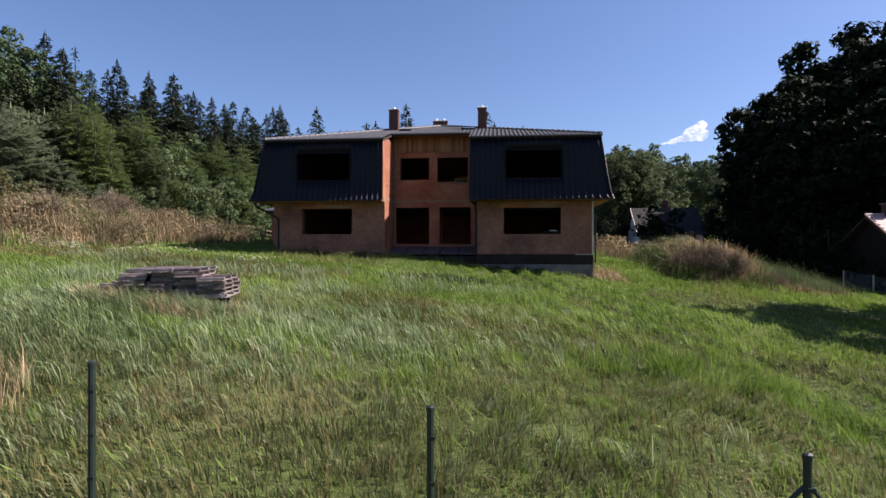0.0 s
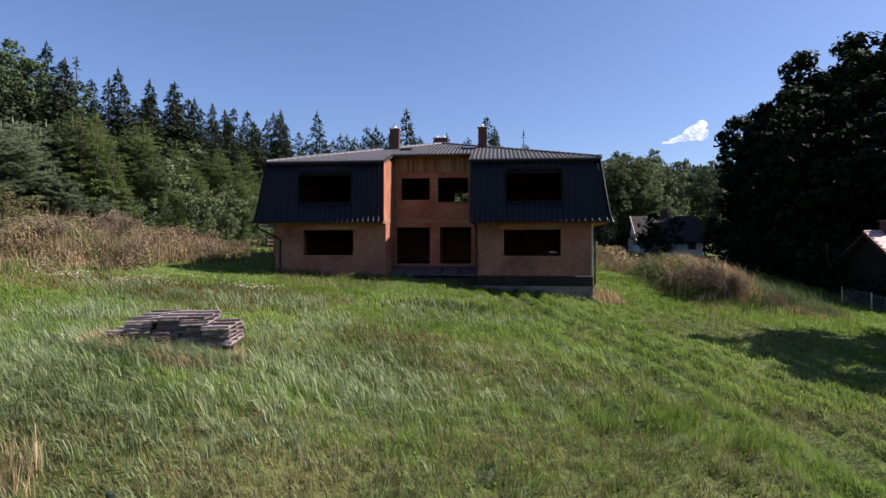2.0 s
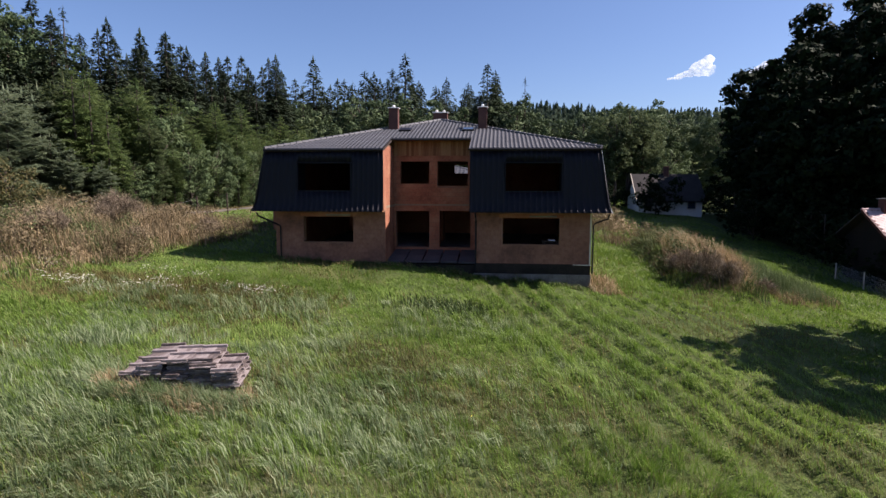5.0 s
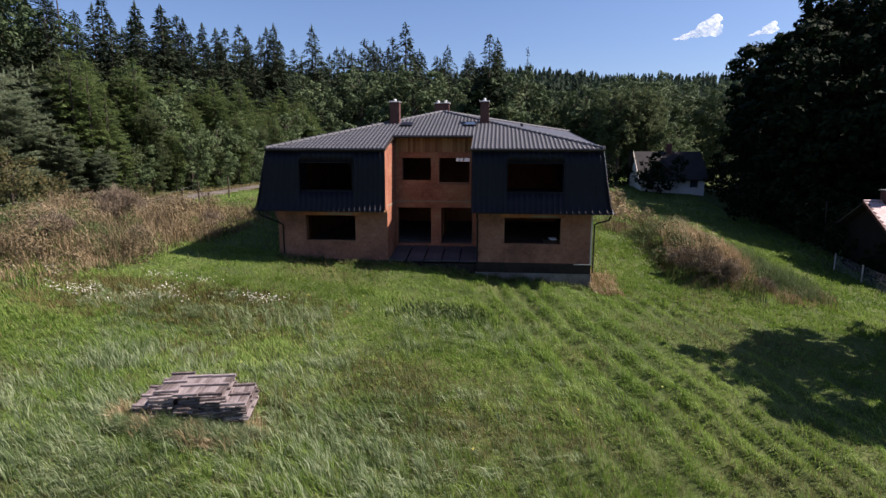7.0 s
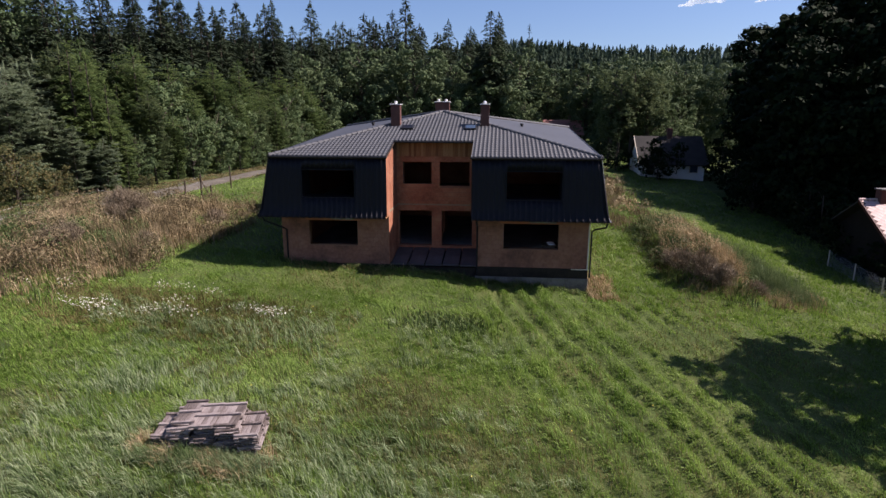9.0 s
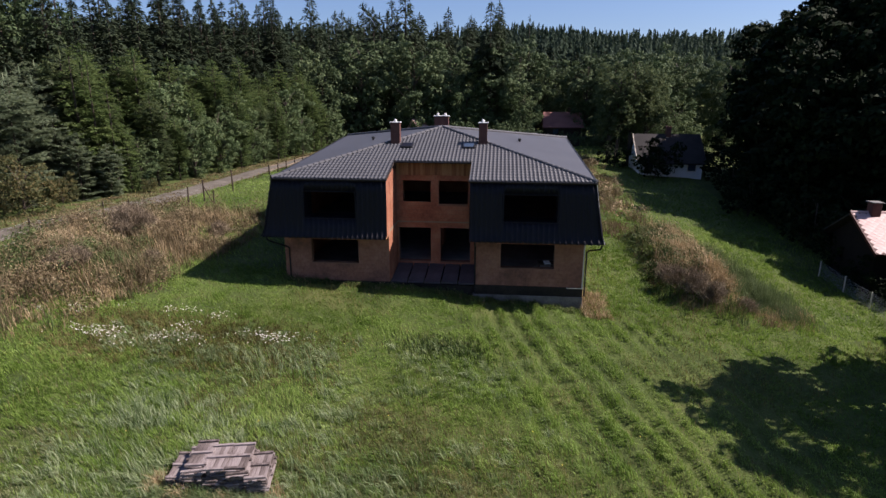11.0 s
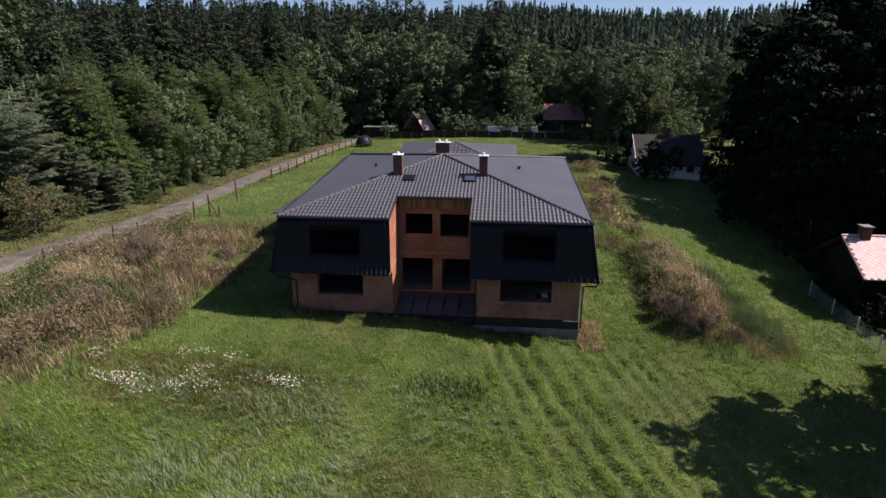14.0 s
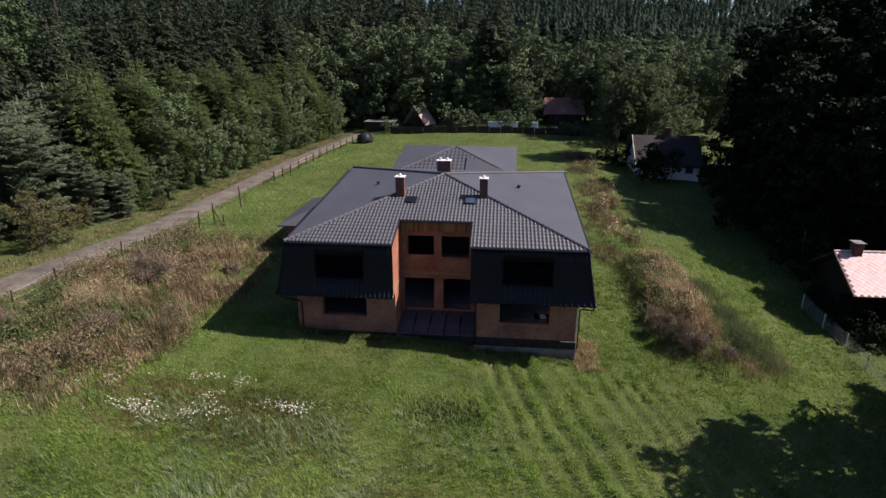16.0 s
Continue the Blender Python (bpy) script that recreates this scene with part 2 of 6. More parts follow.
ct.links.new(ct.nodes["Mix Shader"].outputs[0], veil.inputs[1])
ct.links.new(thin.outputs[0], veil.inputs[2])
ct.links.new(veil.outputs[0], ct.nodes["Material Output"].inputs[0])


# ---- mesh helpers ----
def fast_mesh(name, V, T, material, smooth=False):
    """A mesh of triangles from arrays."""
    V, T = np.asarray(V, np.float32), np.asarray(T, np.int32)
    me = bpy.data.meshes.new(name)
    me.vertices.add(len(V))
    me.vertices.foreach_set("co", V.ravel())
    me.loops.add(T.size)
    me.loops.foreach_set("vertex_index", T.ravel())
    me.polygons.add(len(T))
    me.polygons.foreach_set("loop_start", np.arange(len(T), dtype=np.int32) * T.shape[1])
    if smooth:
        me.polygons.foreach_set("use_smooth", np.ones(len(T), bool))
    me.update(calc_edges=True)
    me.materials.append(material)
    return me


def finish(name, bm, material, smooth=False):
    me = bpy.data.meshes.new(name)
    bmesh.ops.recalc_face_normals(bm, faces=bm.faces)
    for f in bm.faces:
        f.smooth = smooth
    bm.to_mesh(me)
    bm.free()
    me.materials.append(material)
    return me


def part(name, bm, material, parent, label="", smooth=False):
    ob = new(name, bm if isinstance(bm, bpy.types.Mesh) else finish(name, bm, material, smooth))
    ob.parent = parent
    if label:
        ob["label"] = label
    return ob


def thing(name, at, label, category, group="", turn=0.0):
    ob = new(name)
    ob.matrix_world = pose(*at, 0, 0, turn)
    return tagged(ob, label, category, group)


def box(bm, x0, x1, y0, y1, z0, z1, bevel=0.0):
    r = bmesh.ops.create_cube(bm, size=1.0, matrix=Matrix.Translation(((x0 + x1) / 2, (y0 + y1) / 2, (z0 + z1) / 2)) @ Matrix.Diagonal((x1 - x0, y1 - y0, z1 - z0, 1)))
    if bevel:
        bmesh.ops.bevel(bm, geom=list({e for v in r["verts"] for e in v.link_edges}), offset=bevel, segments=1, affect="EDGES")
    return r["verts"]


def boxes(*dims, bevel=0.0):
    bm = bmesh.new()
    for d in dims:
        box(bm, *d, bevel=bevel)
    return bm


def tube(bm, pts, radii, sides=8):
    """A round bar through points, with a radius for each."""
    if not hasattr(radii, "__len__"):
        radii = [radii] * len(pts)
    rings = []
    for i, p in enumerate(pts):
        a, b = Vector(pts[max(0, i - 1)]), Vector(pts[min(len(pts) - 1, i + 1)])
        q = (b - a).to_track_quat("Z", "Y")
        rings.append([bm.verts.new(Vector(p) + q @ Vector((radii[i] * math.cos(k * math.tau / sides), radii[i] * math.sin(k * math.tau / sides), 0))) for k in range(sides)])
    for a, b in zip(rings, rings[1:]):
        for k in range(sides):
            bm.faces.new((a[k], a[(k + 1) % sides], b[(k + 1) % sides], b[k]))
    bm.faces.new(rings[0][::-1])
    bm.faces.new(rings[-1])
    return bm


def slab(corners, thick):
    """A flat plate over three or four corners, of that thickness downwards."""
    bm = bmesh.new()
    top = [bm.verts.new(c) for c in corners]
    low = [bm.verts.new((c[0], c[1], c[2] - thick)) for c in corners]
    bm.faces.new(top)
    bm.faces.new(low[::-1])
    n = len(corners)
    for i in range(n):
        bm.faces.new((top[i], low[i], low[(i + 1) % n], top[(i + 1) % n]))
    return bm


def pierced(u0, u1, z0, z1, holes, place):
    """One closed wall mesh with openings; place(u, side, z) gives the corner, side 0 or 1 being the two faces."""
    us = sorted({u0, u1, *[v for h in holes for v in h[:2] if u0 < v < u1]})
    zs = sorted({z0, z1, *[v for h in holes for v in h[2:] if z0 < v < z1]})
    nu, nz = len(us) - 1, len(zs) - 1
    solid = lambda i, j: 0 <= i < nu and 0 <= j < nz and not any(h[0] < (us[i] + us[i + 1]) / 2 < h[1] and h[2] < (zs[j] + zs[j + 1]) / 2 < h[3] for h in holes)
    bm, at = bmesh.new(), {}

    def v(i, s, j):
        if (i, s, j) not in at:
            at[i, s, j] = bm.verts.new(place(us[i], s, zs[j]))
        return at[i, s, j]

    for i in range(nu):
        for j in range(nz):
            if not solid(i, j):
                continue
            for s in (0, 1):
                bm.faces.new((v(i, s, j), v(i + 1, s, j), v(i + 1, s, j + 1), v(i, s, j + 1)))
            for di, dj, e in ((-1, 0, ((i, j), (i, j + 1))), (1, 0, ((i + 1, j), (i + 1, j + 1))), (0, -1, ((i, j), (i + 1, j))), (0, 1, ((i, j + 1), (i + 1, j + 1)))):
                if not solid(i + di, j + dj):
                    (a, b), (c, d) = e
                    bm.faces.new((v(a, 0, b), v(c, 0, d), v(c, 1, d), v(a, 1, b)))
    return bm


def wall_along_x(x0, x1, y0, y1, z0, z1, holes=()):
    return pierced(x0, x1, z0, z1, holes, lambda u, s, z: (u, (y0, y1)[s], z))


def wall_along_y(x0, x1, y0, y1, z0, z1, holes=()):
    return pierced(y0, y1, z0, z1, holes, lambda u, s, z: ((x0, x1)[s], u, z))


# ---- ground: a meadow that falls to the right and climbs to wooded hills behind ----
def smooth(a, b, v):
    t = np.clip((v - a) / (b - a), 0, 1)
    return t * t * (3 - 2 * t)


def height(x, y):
    x, y = np.asarray(x, float), np.asarray(y, float)
    X, Y = np.clip(x, -34, 36) / 30, np.clip(y, -6, 125) / 50
    z = -0.101 - 3.557 * X + 3.676 * Y + 2.403 * X * Y + 0.388 * X * X - 0.565 * Y * Y - 0.886 * X * X * Y - 0.354 * X * Y * Y + 0.038 * Y ** 3
    d = np.hypot(x, y)
    z = z + (13.2 * smooth(122, 220, d) + 14.0 * smooth(215, 320, d)) * smooth(-40, 80, y)
    z = z + 0.05 * np.sin(x * 0.9 + 1.3 * np.sin(y * 0.41)) * np.sin(y * 0.7 + 0.6) + 0.03 * np.sin(x * 2.3 + y * 1.1) * np.sin(y * 1.9 - x * 0.7)
    # low swaths left by the mower over the right half
    rows_ = smooth(-1.5, 2.5, x + 0.25 * (y - 18)) * smooth(31, 26, y) * smooth(7, 10, y) * smooth(14, 10, x)
    wander = 0.1 * np.sin(y * 0.55 + 0.4 * x) + 0.07 * np.sin(y * 1.3 - 0.9 * x) + 0.16 * np.sin(x * 0.8)
    z = z - 0.125 * rows_ * (0.7 + 0.3 * np.sin(0.9 * x + 0.5 * y)) * np.sin((x + 0.34 * y + wander) * math.tau / 1.12)
    # the bank before the terrace, the dip towards the right boundary
    z = z + 0.34 * np.exp(-(((x + 5.0) / 5.0) ** 2 + ((y - 28.4) / 1.7) ** 2))
    z = z - 0.5 * smooth(16, 22, x) * smooth(18, 30, y) * smooth(70, 50, y)
    # mounds of dumped earth, overgrown
    z = z + 1.25 * np.exp(-(((x + 23.6) / 4.4) ** 4 + ((y - 29.5) / 8.5) ** 4)) * (0.8 + 0.2 * np.sin(x * 0.8 + y * 0.5))
    z = z + 1.15 * np.exp(-(((x - 12.4 + 0.03 * (y - 38)) / 2.0) ** 4 + ((y - 37.5) / 6.6) ** 4)) * (0.8 + 0.3 * np.sin(y * 0.9 + x))
    return z


def hz(x, y):
    return float(height(x, y))


def axis(lo, hi, core0, core1, fine):
    a = np.arange(core0, core1 + 1e-6, fine)
    left, right = core0, core1
    lows, highs = [], []
    s = fine
    while left > lo:
        s *= 1.25
        left -= s
        lows.append(left)
    s = fine
    while right < hi:
        s *= 1.25
        right += s
        highs.append(right)
    return np.concatenate([lows[::-1], a, highs])


gx = axis(-2500, 2500, -45, 45, 0.6)
gx = np.concatenate([gx[gx < -12], np.arange(-12, 16, 0.28), gx[gx > 16.1]])
gy = axis(-400, 3500, 0, 110, 0.6)
GX, GY = np.meshgrid(gx, gy)
V = np.stack([GX, GY, height(GX, GY)], -1).reshape(-1, 3)
n, k = len(gx), len(gy)
idx = np.arange(n * k).reshape(k, n)
Q = np.stack([idx[:-1, :-1], idx[:-1, 1:], idx[1:, 1:], idx[1:, :-1]], -1).reshape(-1, 4)
tagged(new("ground", fast_mesh("ground", V, Q, M_SOIL, True)), "rough green meadow with olive and brown patches", "meadow", kind="structure")


def track_x(y):
    """The middle of the gravel track beside the wood."""
    return np.interp(y, (10, 30.7, 34.7, 40.3, 46.6, 58.2, 68.5, 80.8, 95.4, 110), (-34.5, -32.4, -31.7, -30.9, -29.9, -29.6, -29.4, -28.6, -26.8, -25.0))


ty = np.arange(8, 104, 0.8)
rows_ = []
for y in ty:
    c = track_x(y)
    rows_.append([(c + o, y, hz(c + o, y) + 0.06 + (0.05 if abs(o) < 0.3 else 0.0) - (0.12 if abs(o) > 1.3 else 0)) for o in (-1.55, -1.25, -0.8, -0.28, 0.28, 0.8, 1.25, 1.55)])
V = np.array(rows_).reshape(-1, 3)
idx = np.arange(len(V)).reshape(len(ty), 8)
Q = np.stack([idx[:-1, :-1], idx[:-1, 1:], idx[1:, 1:], idx[1:, :-1]], -1).reshape(-1, 4)
tagged(new("road", fast_mesh("road", V, Q, M_GRAVEL, True)), "pale gravel track along the edge of the wood", "track", kind="structure")


def wpart(name, bm, material, parent, label="", smooth=False):
    """A part given in world coordinates."""
    ob = part(name, bm, material, parent, label, smooth)
    up = parent
    m = parent.matrix_basis.copy()
    while up.parent:
        m = up.parent.matrix_basis @ up.matrix_parent_inverse @ m
        up = up.parent
    ob.matrix_parent_inverse = m.inverted()
    return ob


# ---- the unfinished two-family brick house ----
WX0, WX1, WY0, WY1 = -11.9, 4.75, 29.5, 43.6      # outer faces of the walls
RX0, RX1, RY = -5.9, -1.1, 32.1                   # the recess in the front
Z_PL, Z_FL, Z_F2, Z_CEIL = 2.74, 3.2, 5.75, 8.45
EAVE_Y, EAVE_Z, EX0, EX1 = 28.72, 8.66, -12.1, 5.05
SLOPE = 0.277
PEAK = (-3.7, 37.12, 10.99)
BACK_L, BACK_R = (-11.75, 43.8, 10.0), (5.03, 43.8, 9.93)
house = thing("brick_house", (-3.6, 36, hz(-3.6, 36)), "unfinished brick house with dark mansard roof and empty window openings", "house")

GW_L, GW_R = (-10.36, -7.66, 3.78, 5.13), (0.29, 3.19, 3.76, 5.12)
UW_L, UW_R = (-10.37, -7.54, 6.51, 7.94), (0.36, 3.17, 6.51, 7.94)
UW1, UW2, D1, D2 = (-5.53, -3.88, 6.80, 8.20), (-3.41, -1.70, 6.78, 8.24), (-5.80, -3.88, 3.28, 5.34), (-3.29, -1.53, 3.28, 5.35)
T = 0.42
C = 0.016                                          # depth of the blocks before the core
cores = {}
cores["front_wall_left"] = wpart("front_wall", wall_along_x(WX0 + C, RX0 - C, WY0 + C, WY0 + T, Z_PL, 8.5, [GW_L, UW_L]), M_MORTAR, house)
cores["front_wall_right"] = wpart("front_wall", wall_along_x(RX1 + C, WX1 - C, WY0 + C, WY0 + T, Z_PL, 8.5, [GW_R, UW_R]), M_MORTAR, house)
cores["recess_wall"] = wpart("recess_wall", wall_along_x(RX0 - T + 0.002, RX1 + T - 0.002, RY + C, RY + T, Z_PL, 9.25, [UW1, UW2, D1, D2]), M_MORTAR, house)
cores["recess_side"] = wpart("recess_side_wall", wall_along_y(RX0 - T, RX0 - C, WY0 + T + 0.002, RY + T, Z_PL, 8.95), M_MORTAR, house)
wpart("recess_side_wall", wall_along_y(RX1 + C, RX1 + T, WY0 + T + 0.002, RY + T, Z_PL, 8.95), M_MORTAR, house)
# Unseen opening, added to bring light into the room behind GW_R.
ADDED_SIDE_WIN = [(30.3, 32.7, 3.5, 5.15)]
wpart("side_wall", wall_along_y(WX1 - T, WX1, WY0 + T + 0.002, WY1 - T - 0.002, Z_PL, 8.62, ADDED_SIDE_WIN), M_BRICKJ, house)
wpart("side_wall", wall_along_y(WX0, WX0 + T, WY0 + T + 0.002, WY1 - T - 0.002, Z_PL, 8.62), M_BRICKJ, house)
BACK_WIN = [(-3.3, -2.1, 7.72, 8.35)]
wpart("back_wall", wall_along_x(WX0, WX1, WY1 - T, WY1, Z_PL, 9.6, BACK_WIN), M_BRICKJ, house)
wpart("partition_wall", wall_along_y(-3.67, -3.53, 32.6, 38.2, Z_FL, 5.4, [(35.5, 36.4, Z_FL, 5.25)]), M_BRICKJ, house)
# A white sheet on an added bench stands in for the window's bright patch.
bench = wpart("workbench", boxes((2.35, 3.25, 29.85, 30.65, 3.86, 3.92), (2.4, 2.48, 29.9, 29.98, Z_FL + 0.002, 3.858), (3.12, 3.2, 29.9, 29.98, Z_FL + 0.002, 3.858), (2.4, 2.48, 30.52, 30.6, Z_FL + 0.002, 3.858), (3.12, 3.2, 30.52, 30.6, Z_FL + 0.002, 3.858)), M_DARKWOOD, house, "unseen workbench added to carry the white sheet")
ob = part("white_sheet", boxes((-0.17, 0.17, 0.0, 0.5, 0.0, 0.03), bevel=0.004), M_WHITE, bench, "white sheet on the added bench, standing in for a bright patch")
ob.matrix_basis = pose(2.88, 29.9, 3.925, 5, 0, 8)
# floor plates
def plate(z0, z1):
    return boxes((WX0 + T + 0.004, RX0 - T - 0.004, WY0 + T + 0.004, RY + T, z0, z1), (RX1 + T + 0.004, WX1 - T - 0.004, WY0 + T + 0.004, RY + T, z0, z1), (WX0 + T + 0.004, WX1 - T - 0.004, RY + T + 0.004, WY1 - T - 0.004, z0, z1))


wpart("floor_slab", plate(Z_FL - 0.3, Z_FL), M_CONC, house)
wpart("floor_slab", plate(Z_F2 - 0.28, Z_F2), M_CONC, house)
wpart("attic_floor", plate(Z_CEIL, Z_CEIL + 0.15), M_BOARD, house)
# foundation
wpart("foundation", boxes((WX0 - 0.03, RX0 + 0.02, WY0 - 0.03, WY0 + 0.4, 1.4, Z_PL - 0.002), (RX1 - 0.05, WX1 + 0.03, WY0 - 0.05, WY0 + 0.4, 2.22, Z_PL - 0.002), (WX0 - 0.03, WX0 + 0.4, WY0 + 0.402, WY1, 1.4, Z_PL - 0.002), (WX1 - 0.4, WX1 + 0.03, WY0 + 0.402, WY1, 1.2, Z_PL - 0.002), (RX0, RX1, RY + 0.02, RY + T, 1.6, Z_PL - 0.002), (WX0 + 0.402, WX1 - 0.402, WY1 - 0.4, WY1 + 0.03, 1.8, Z_PL - 0.002), bevel=0.012), M_PLINTH, house, "dark bitumen-coated foundation wall")
wpart("footing", boxes((RX1 - 0.12, WX1 + 0.06, WY0 - 0.10, WY0 + 0.3, 0.9, 2.215), bevel=0.02), M_FOOT, house, "earth-stained concrete footing")
wpart("drip_strip", boxes((3.9, WX1 + 0.07, WY0 - 0.12, WY0 - 0.052, Z_PL - 0.03, Z_PL + 0.004), (WX1 - 0.03, WX1 + 0.045, WY0 - 0.03, WY0 - 0.004, Z_PL + 0.006, 5.4)), M_PALE, house, "pale corner strip")
# the terrace of loose concrete panels
terr_mesh = finish("terrace_panel", boxes((-0.44, 0.44, -1.34, 1.34, -0.05, 0.05), bevel=0.012), M_TERR)
wpart("terrace_wall", boxes((RX0 + 0.02, RX1 - 0.02, 29.62, 29.95, 1.5, 2.62), (RX0 + 0.02, RX1 - 0.02, 31.7, RY - 0.002, 1.8, 2.98)), M_PLINTH, house)
for i in range(5):
    ob = part("terrace_panel", terr_mesh, None, house)
    ob.matrix_parent_inverse = house.matrix_basis.inverted()
    ob.matrix_basis = pose(RX0 + 0.5 + i * 0.95, 30.82 + 0.03 * math.sin(i * 2.3), 2.93, 7.4 + 0.4 * math.sin(i * 1.7), 0.5 * math.cos(i * 2.1), 0.7 * math.sin(i * 3.1))
# ring beam line, lintels, boarding over the recess windows
wpart("ring_beam", boxes((RX0 + 0.001, RX1 - 0.001, RY - 0.02, RY + C - 0.002, 5.66, 5.74), (RX0 - C + 0.002, RX0 + 0.02, WY0 + 0.1, RY - 0.022, 5.60, 5.72)), M_FENCEW, house, "pale mortar line at the upper floor")
for a in (GW_L, GW_R):
    wpart("lintel", boxes((a[0] - 0.2, a[1] + 0.2, WY0 - 0.004, WY0 + C - 0.002, a[3] + 0.004, a[3] + 0.2), bevel=0.006), M_BRICKJ, house)
    wpart("mortar_smear", boxes(((a[0] + a[1]) / 2 - 0.1, a[1] - 0.15, WY0 - 0.012, WY0 - 0.005, a[3] + 0.05, a[3] + 0.13), bevel=0.003), M_CONC, house, "pale mortar smear over the opening")
for a in (UW1, UW2, D1, D2):
    wpart("lintel", boxes((a[0] - 0.12, min(a[1] + 0.12, RX1 - 0.01), RY - 0.012, RY + C - 0.002, a[3] + 0.004, a[3] + 0.2), bevel=0.006), M_BRICKJ, house)
board = finish("board", boxes((-0.068, 0.068, -0.014, 0.014, -0.42, 0.42), bevel=0.004), M_BOARD)
boarding = wpart("boarding", boxes((RX0 + 0.01, RX1 - 0.01, RY - 0.01, RY + C - 0.002, 8.50, 9.24)), M_BOARD, house, "orange vertical boards under the eave")
for i in range(34):
    x = RX0 + 0.09 + i * 0.14
    if x < RX1 - 0.07:
        ob = part("board", board, None, boarding)
        ob.matrix_parent_inverse = Matrix.Translation((0, 0, 0))
        ob.matrix_basis = Matrix.Translation((x, RY - 0.028 - 0.004 * (i % 3), 8.88 + 0.012 * math.sin(i * 5.1)))
wpart("soffit", boxes((RX0 + 0.01, RX1 - 0.01, 31.3, RY + 0.05, 9.26, 9.30)), M_BOARD, house)

# blocks of the visible walls: 248 x 238 mm faces in running bond
block = finish("brick", boxes((-0.1195, 0.1195, -0.007, 0.007, -0.1155, 0.1155), bevel=0.003), M_BRICK)


def block_faces(u0, u1, z0, z1, holes):
    """Rectangles of the blocks in a wall with openings, cut at edges and openings."""
    out, row, z = [], 0, z0
    while z < z1 - 0.05:
        za, zb = z, min(z + 0.238, z1)
        u = u0 - (0.125 if row % 2 else 0)
        while u < u1:
            segs = [(max(u, u0), min(u + 0.248, u1))]
            for h in holes:
                if h[2] < (za + zb) / 2 < h[3]:
                    segs = [s for a, b in segs for s in ((a, min(b, h[0])), (max(a, h[1]), b)) if s[1] - s[0] > 0.03]
            out += [(a + 0.003, b - 0.003, za, zb) for a, b in segs if b - a > 0.03]
            u += 0.25
        z += 0.245
        row += 1
    return out


rng = random.Random(4)
for key, u0, u1, holes in (("front_wall_left", WX0, RX0, [GW_L]), ("front_wall_right", RX1, WX1, [GW_R])):
    for a, b, c, d in block_faces(u0, u1, Z_PL + 0.01, 5.44, holes):
        ob = part("brick", block, None, cores[key])
        ob.matrix_parent_inverse = Matrix()
        ob.matrix_basis = Matrix.Translation(((a + b) / 2, WY0 + 0.008 + rng.uniform(-0.0015, 0.0015), (c + d) / 2)) @ Matrix.Diagonal(((b - a) / 0.240, 1, (d - c) / 0.233, 1))
bm = bmesh.new()
for a, b, c, d in block_faces(RX0, RX1, Z_PL + 0.01, 8.5, [UW1, UW2, D1, D2]):
    y = RY + 0.003 + rng.uniform(-0.004, 0.004)
    box(bm, a, b, y, RY + C - 0.001, c + 0.005, d - 0.005)
for a, b, c, d in block_faces(WY0 - 0.02, RY, Z_PL + 0.01, 8.9, []):
    x = RX0 - 0.003 + rng.uniform(-0.004, 0.004)
    box(bm, RX0 - C + 0.001, x, a, b, c + 0.005, d - 0.005)
tagged(wpart("recess_bricks", bm, M_BRICKJ, cores["recess_wall"]), kind="stuff")


# roof of pressed metal tiles: waves along the eave, a step every 0.35 m
def tile_roof(x0, x1, lower, upper, z_at, period=0.215, step=0.35, sides=6):
    verts, faces = [], []
    y0 = min(lower(x0), lower((x0 + x1) / 2), lower(x1))
    xs = np.arange(x0, x1 + period / sides * 0.5, period / sides)
    rows = [y0 + i * step for i in range(60)]
    for xa, xb in zip(xs, xs[1:]):
        xm = (xa + xb) / 2
        la = lower(xm)
        for ya, yb in zip(rows, rows[1:]):
            q = []
            for x, lo in ((xa, la), (xb, la)):
                hi = max(upper(x), lo)
                a, b = min(max(ya, lo), hi), min(max(yb, lo), hi)
                w = 0.5 + 0.5 * math.cos(math.tau * x / period)
                q.append((x, a, z_at(x, a) + 0.040 * w ** 1.5 + 0.022, x, b, z_at(x, b) + 0.040 * w ** 1.5, a, b))
            if max(q[0][7] - q[0][6], q[1][7] - q[1][6]) < 1e-4:
                continue
            i = len(verts)
            verts += [q[0][0:3], q[1][0:3], q[1][3:6], q[0][3:6], (q[0][0], q[0][1], q[0][2] - 0.05), (q[1][0], q[1][1], q[1][2] - 0.05)]
            faces += [(i, i + 1, i + 2, i + 3), (i + 4, i + 5, i + 1, i)]
    return verts, faces


def front_low(x):
    return 31.25 if -5.82 < x < -1.47 else EAVE_Y


def front_high(x):
    t = (x - EX0) / (PEAK[0] - EX0) if x < PEAK[0] else (EX1 - x) / (EX1 - PEAK[0])
    return EAVE_Y + (PEAK[1] - EAVE_Y) * max(0.0, t)


vs, fs = tile_roof(EX0, EX1, front_low, front_high, lambda x, y: EAVE_Z + SLOPE * (y - EAVE_Y))
me = fast_mesh("front_roof", np.array(vs), np.array(fs), M_METAL)
part("front_roof", me, None, house, "dark grey pressed-metal tile roof").matrix_parent_inverse = house.matrix_basis.inverted()
FLc, FRc = (EX0, EAVE_Y, EAVE_Z), (EX1, EAVE_Y, EAVE_Z)
wpart("roof_deck", slab([(EX0 + 0.05, EAVE_Y + 0.03, EAVE_Z - 0.05), (-5.84, EAVE_Y + 0.03, EAVE_Z - 0.05), (-5.84, 34.5, EAVE_Z - 0.05 + SLOPE * 5.75)], 0.09), M_DARKWOOD, house)
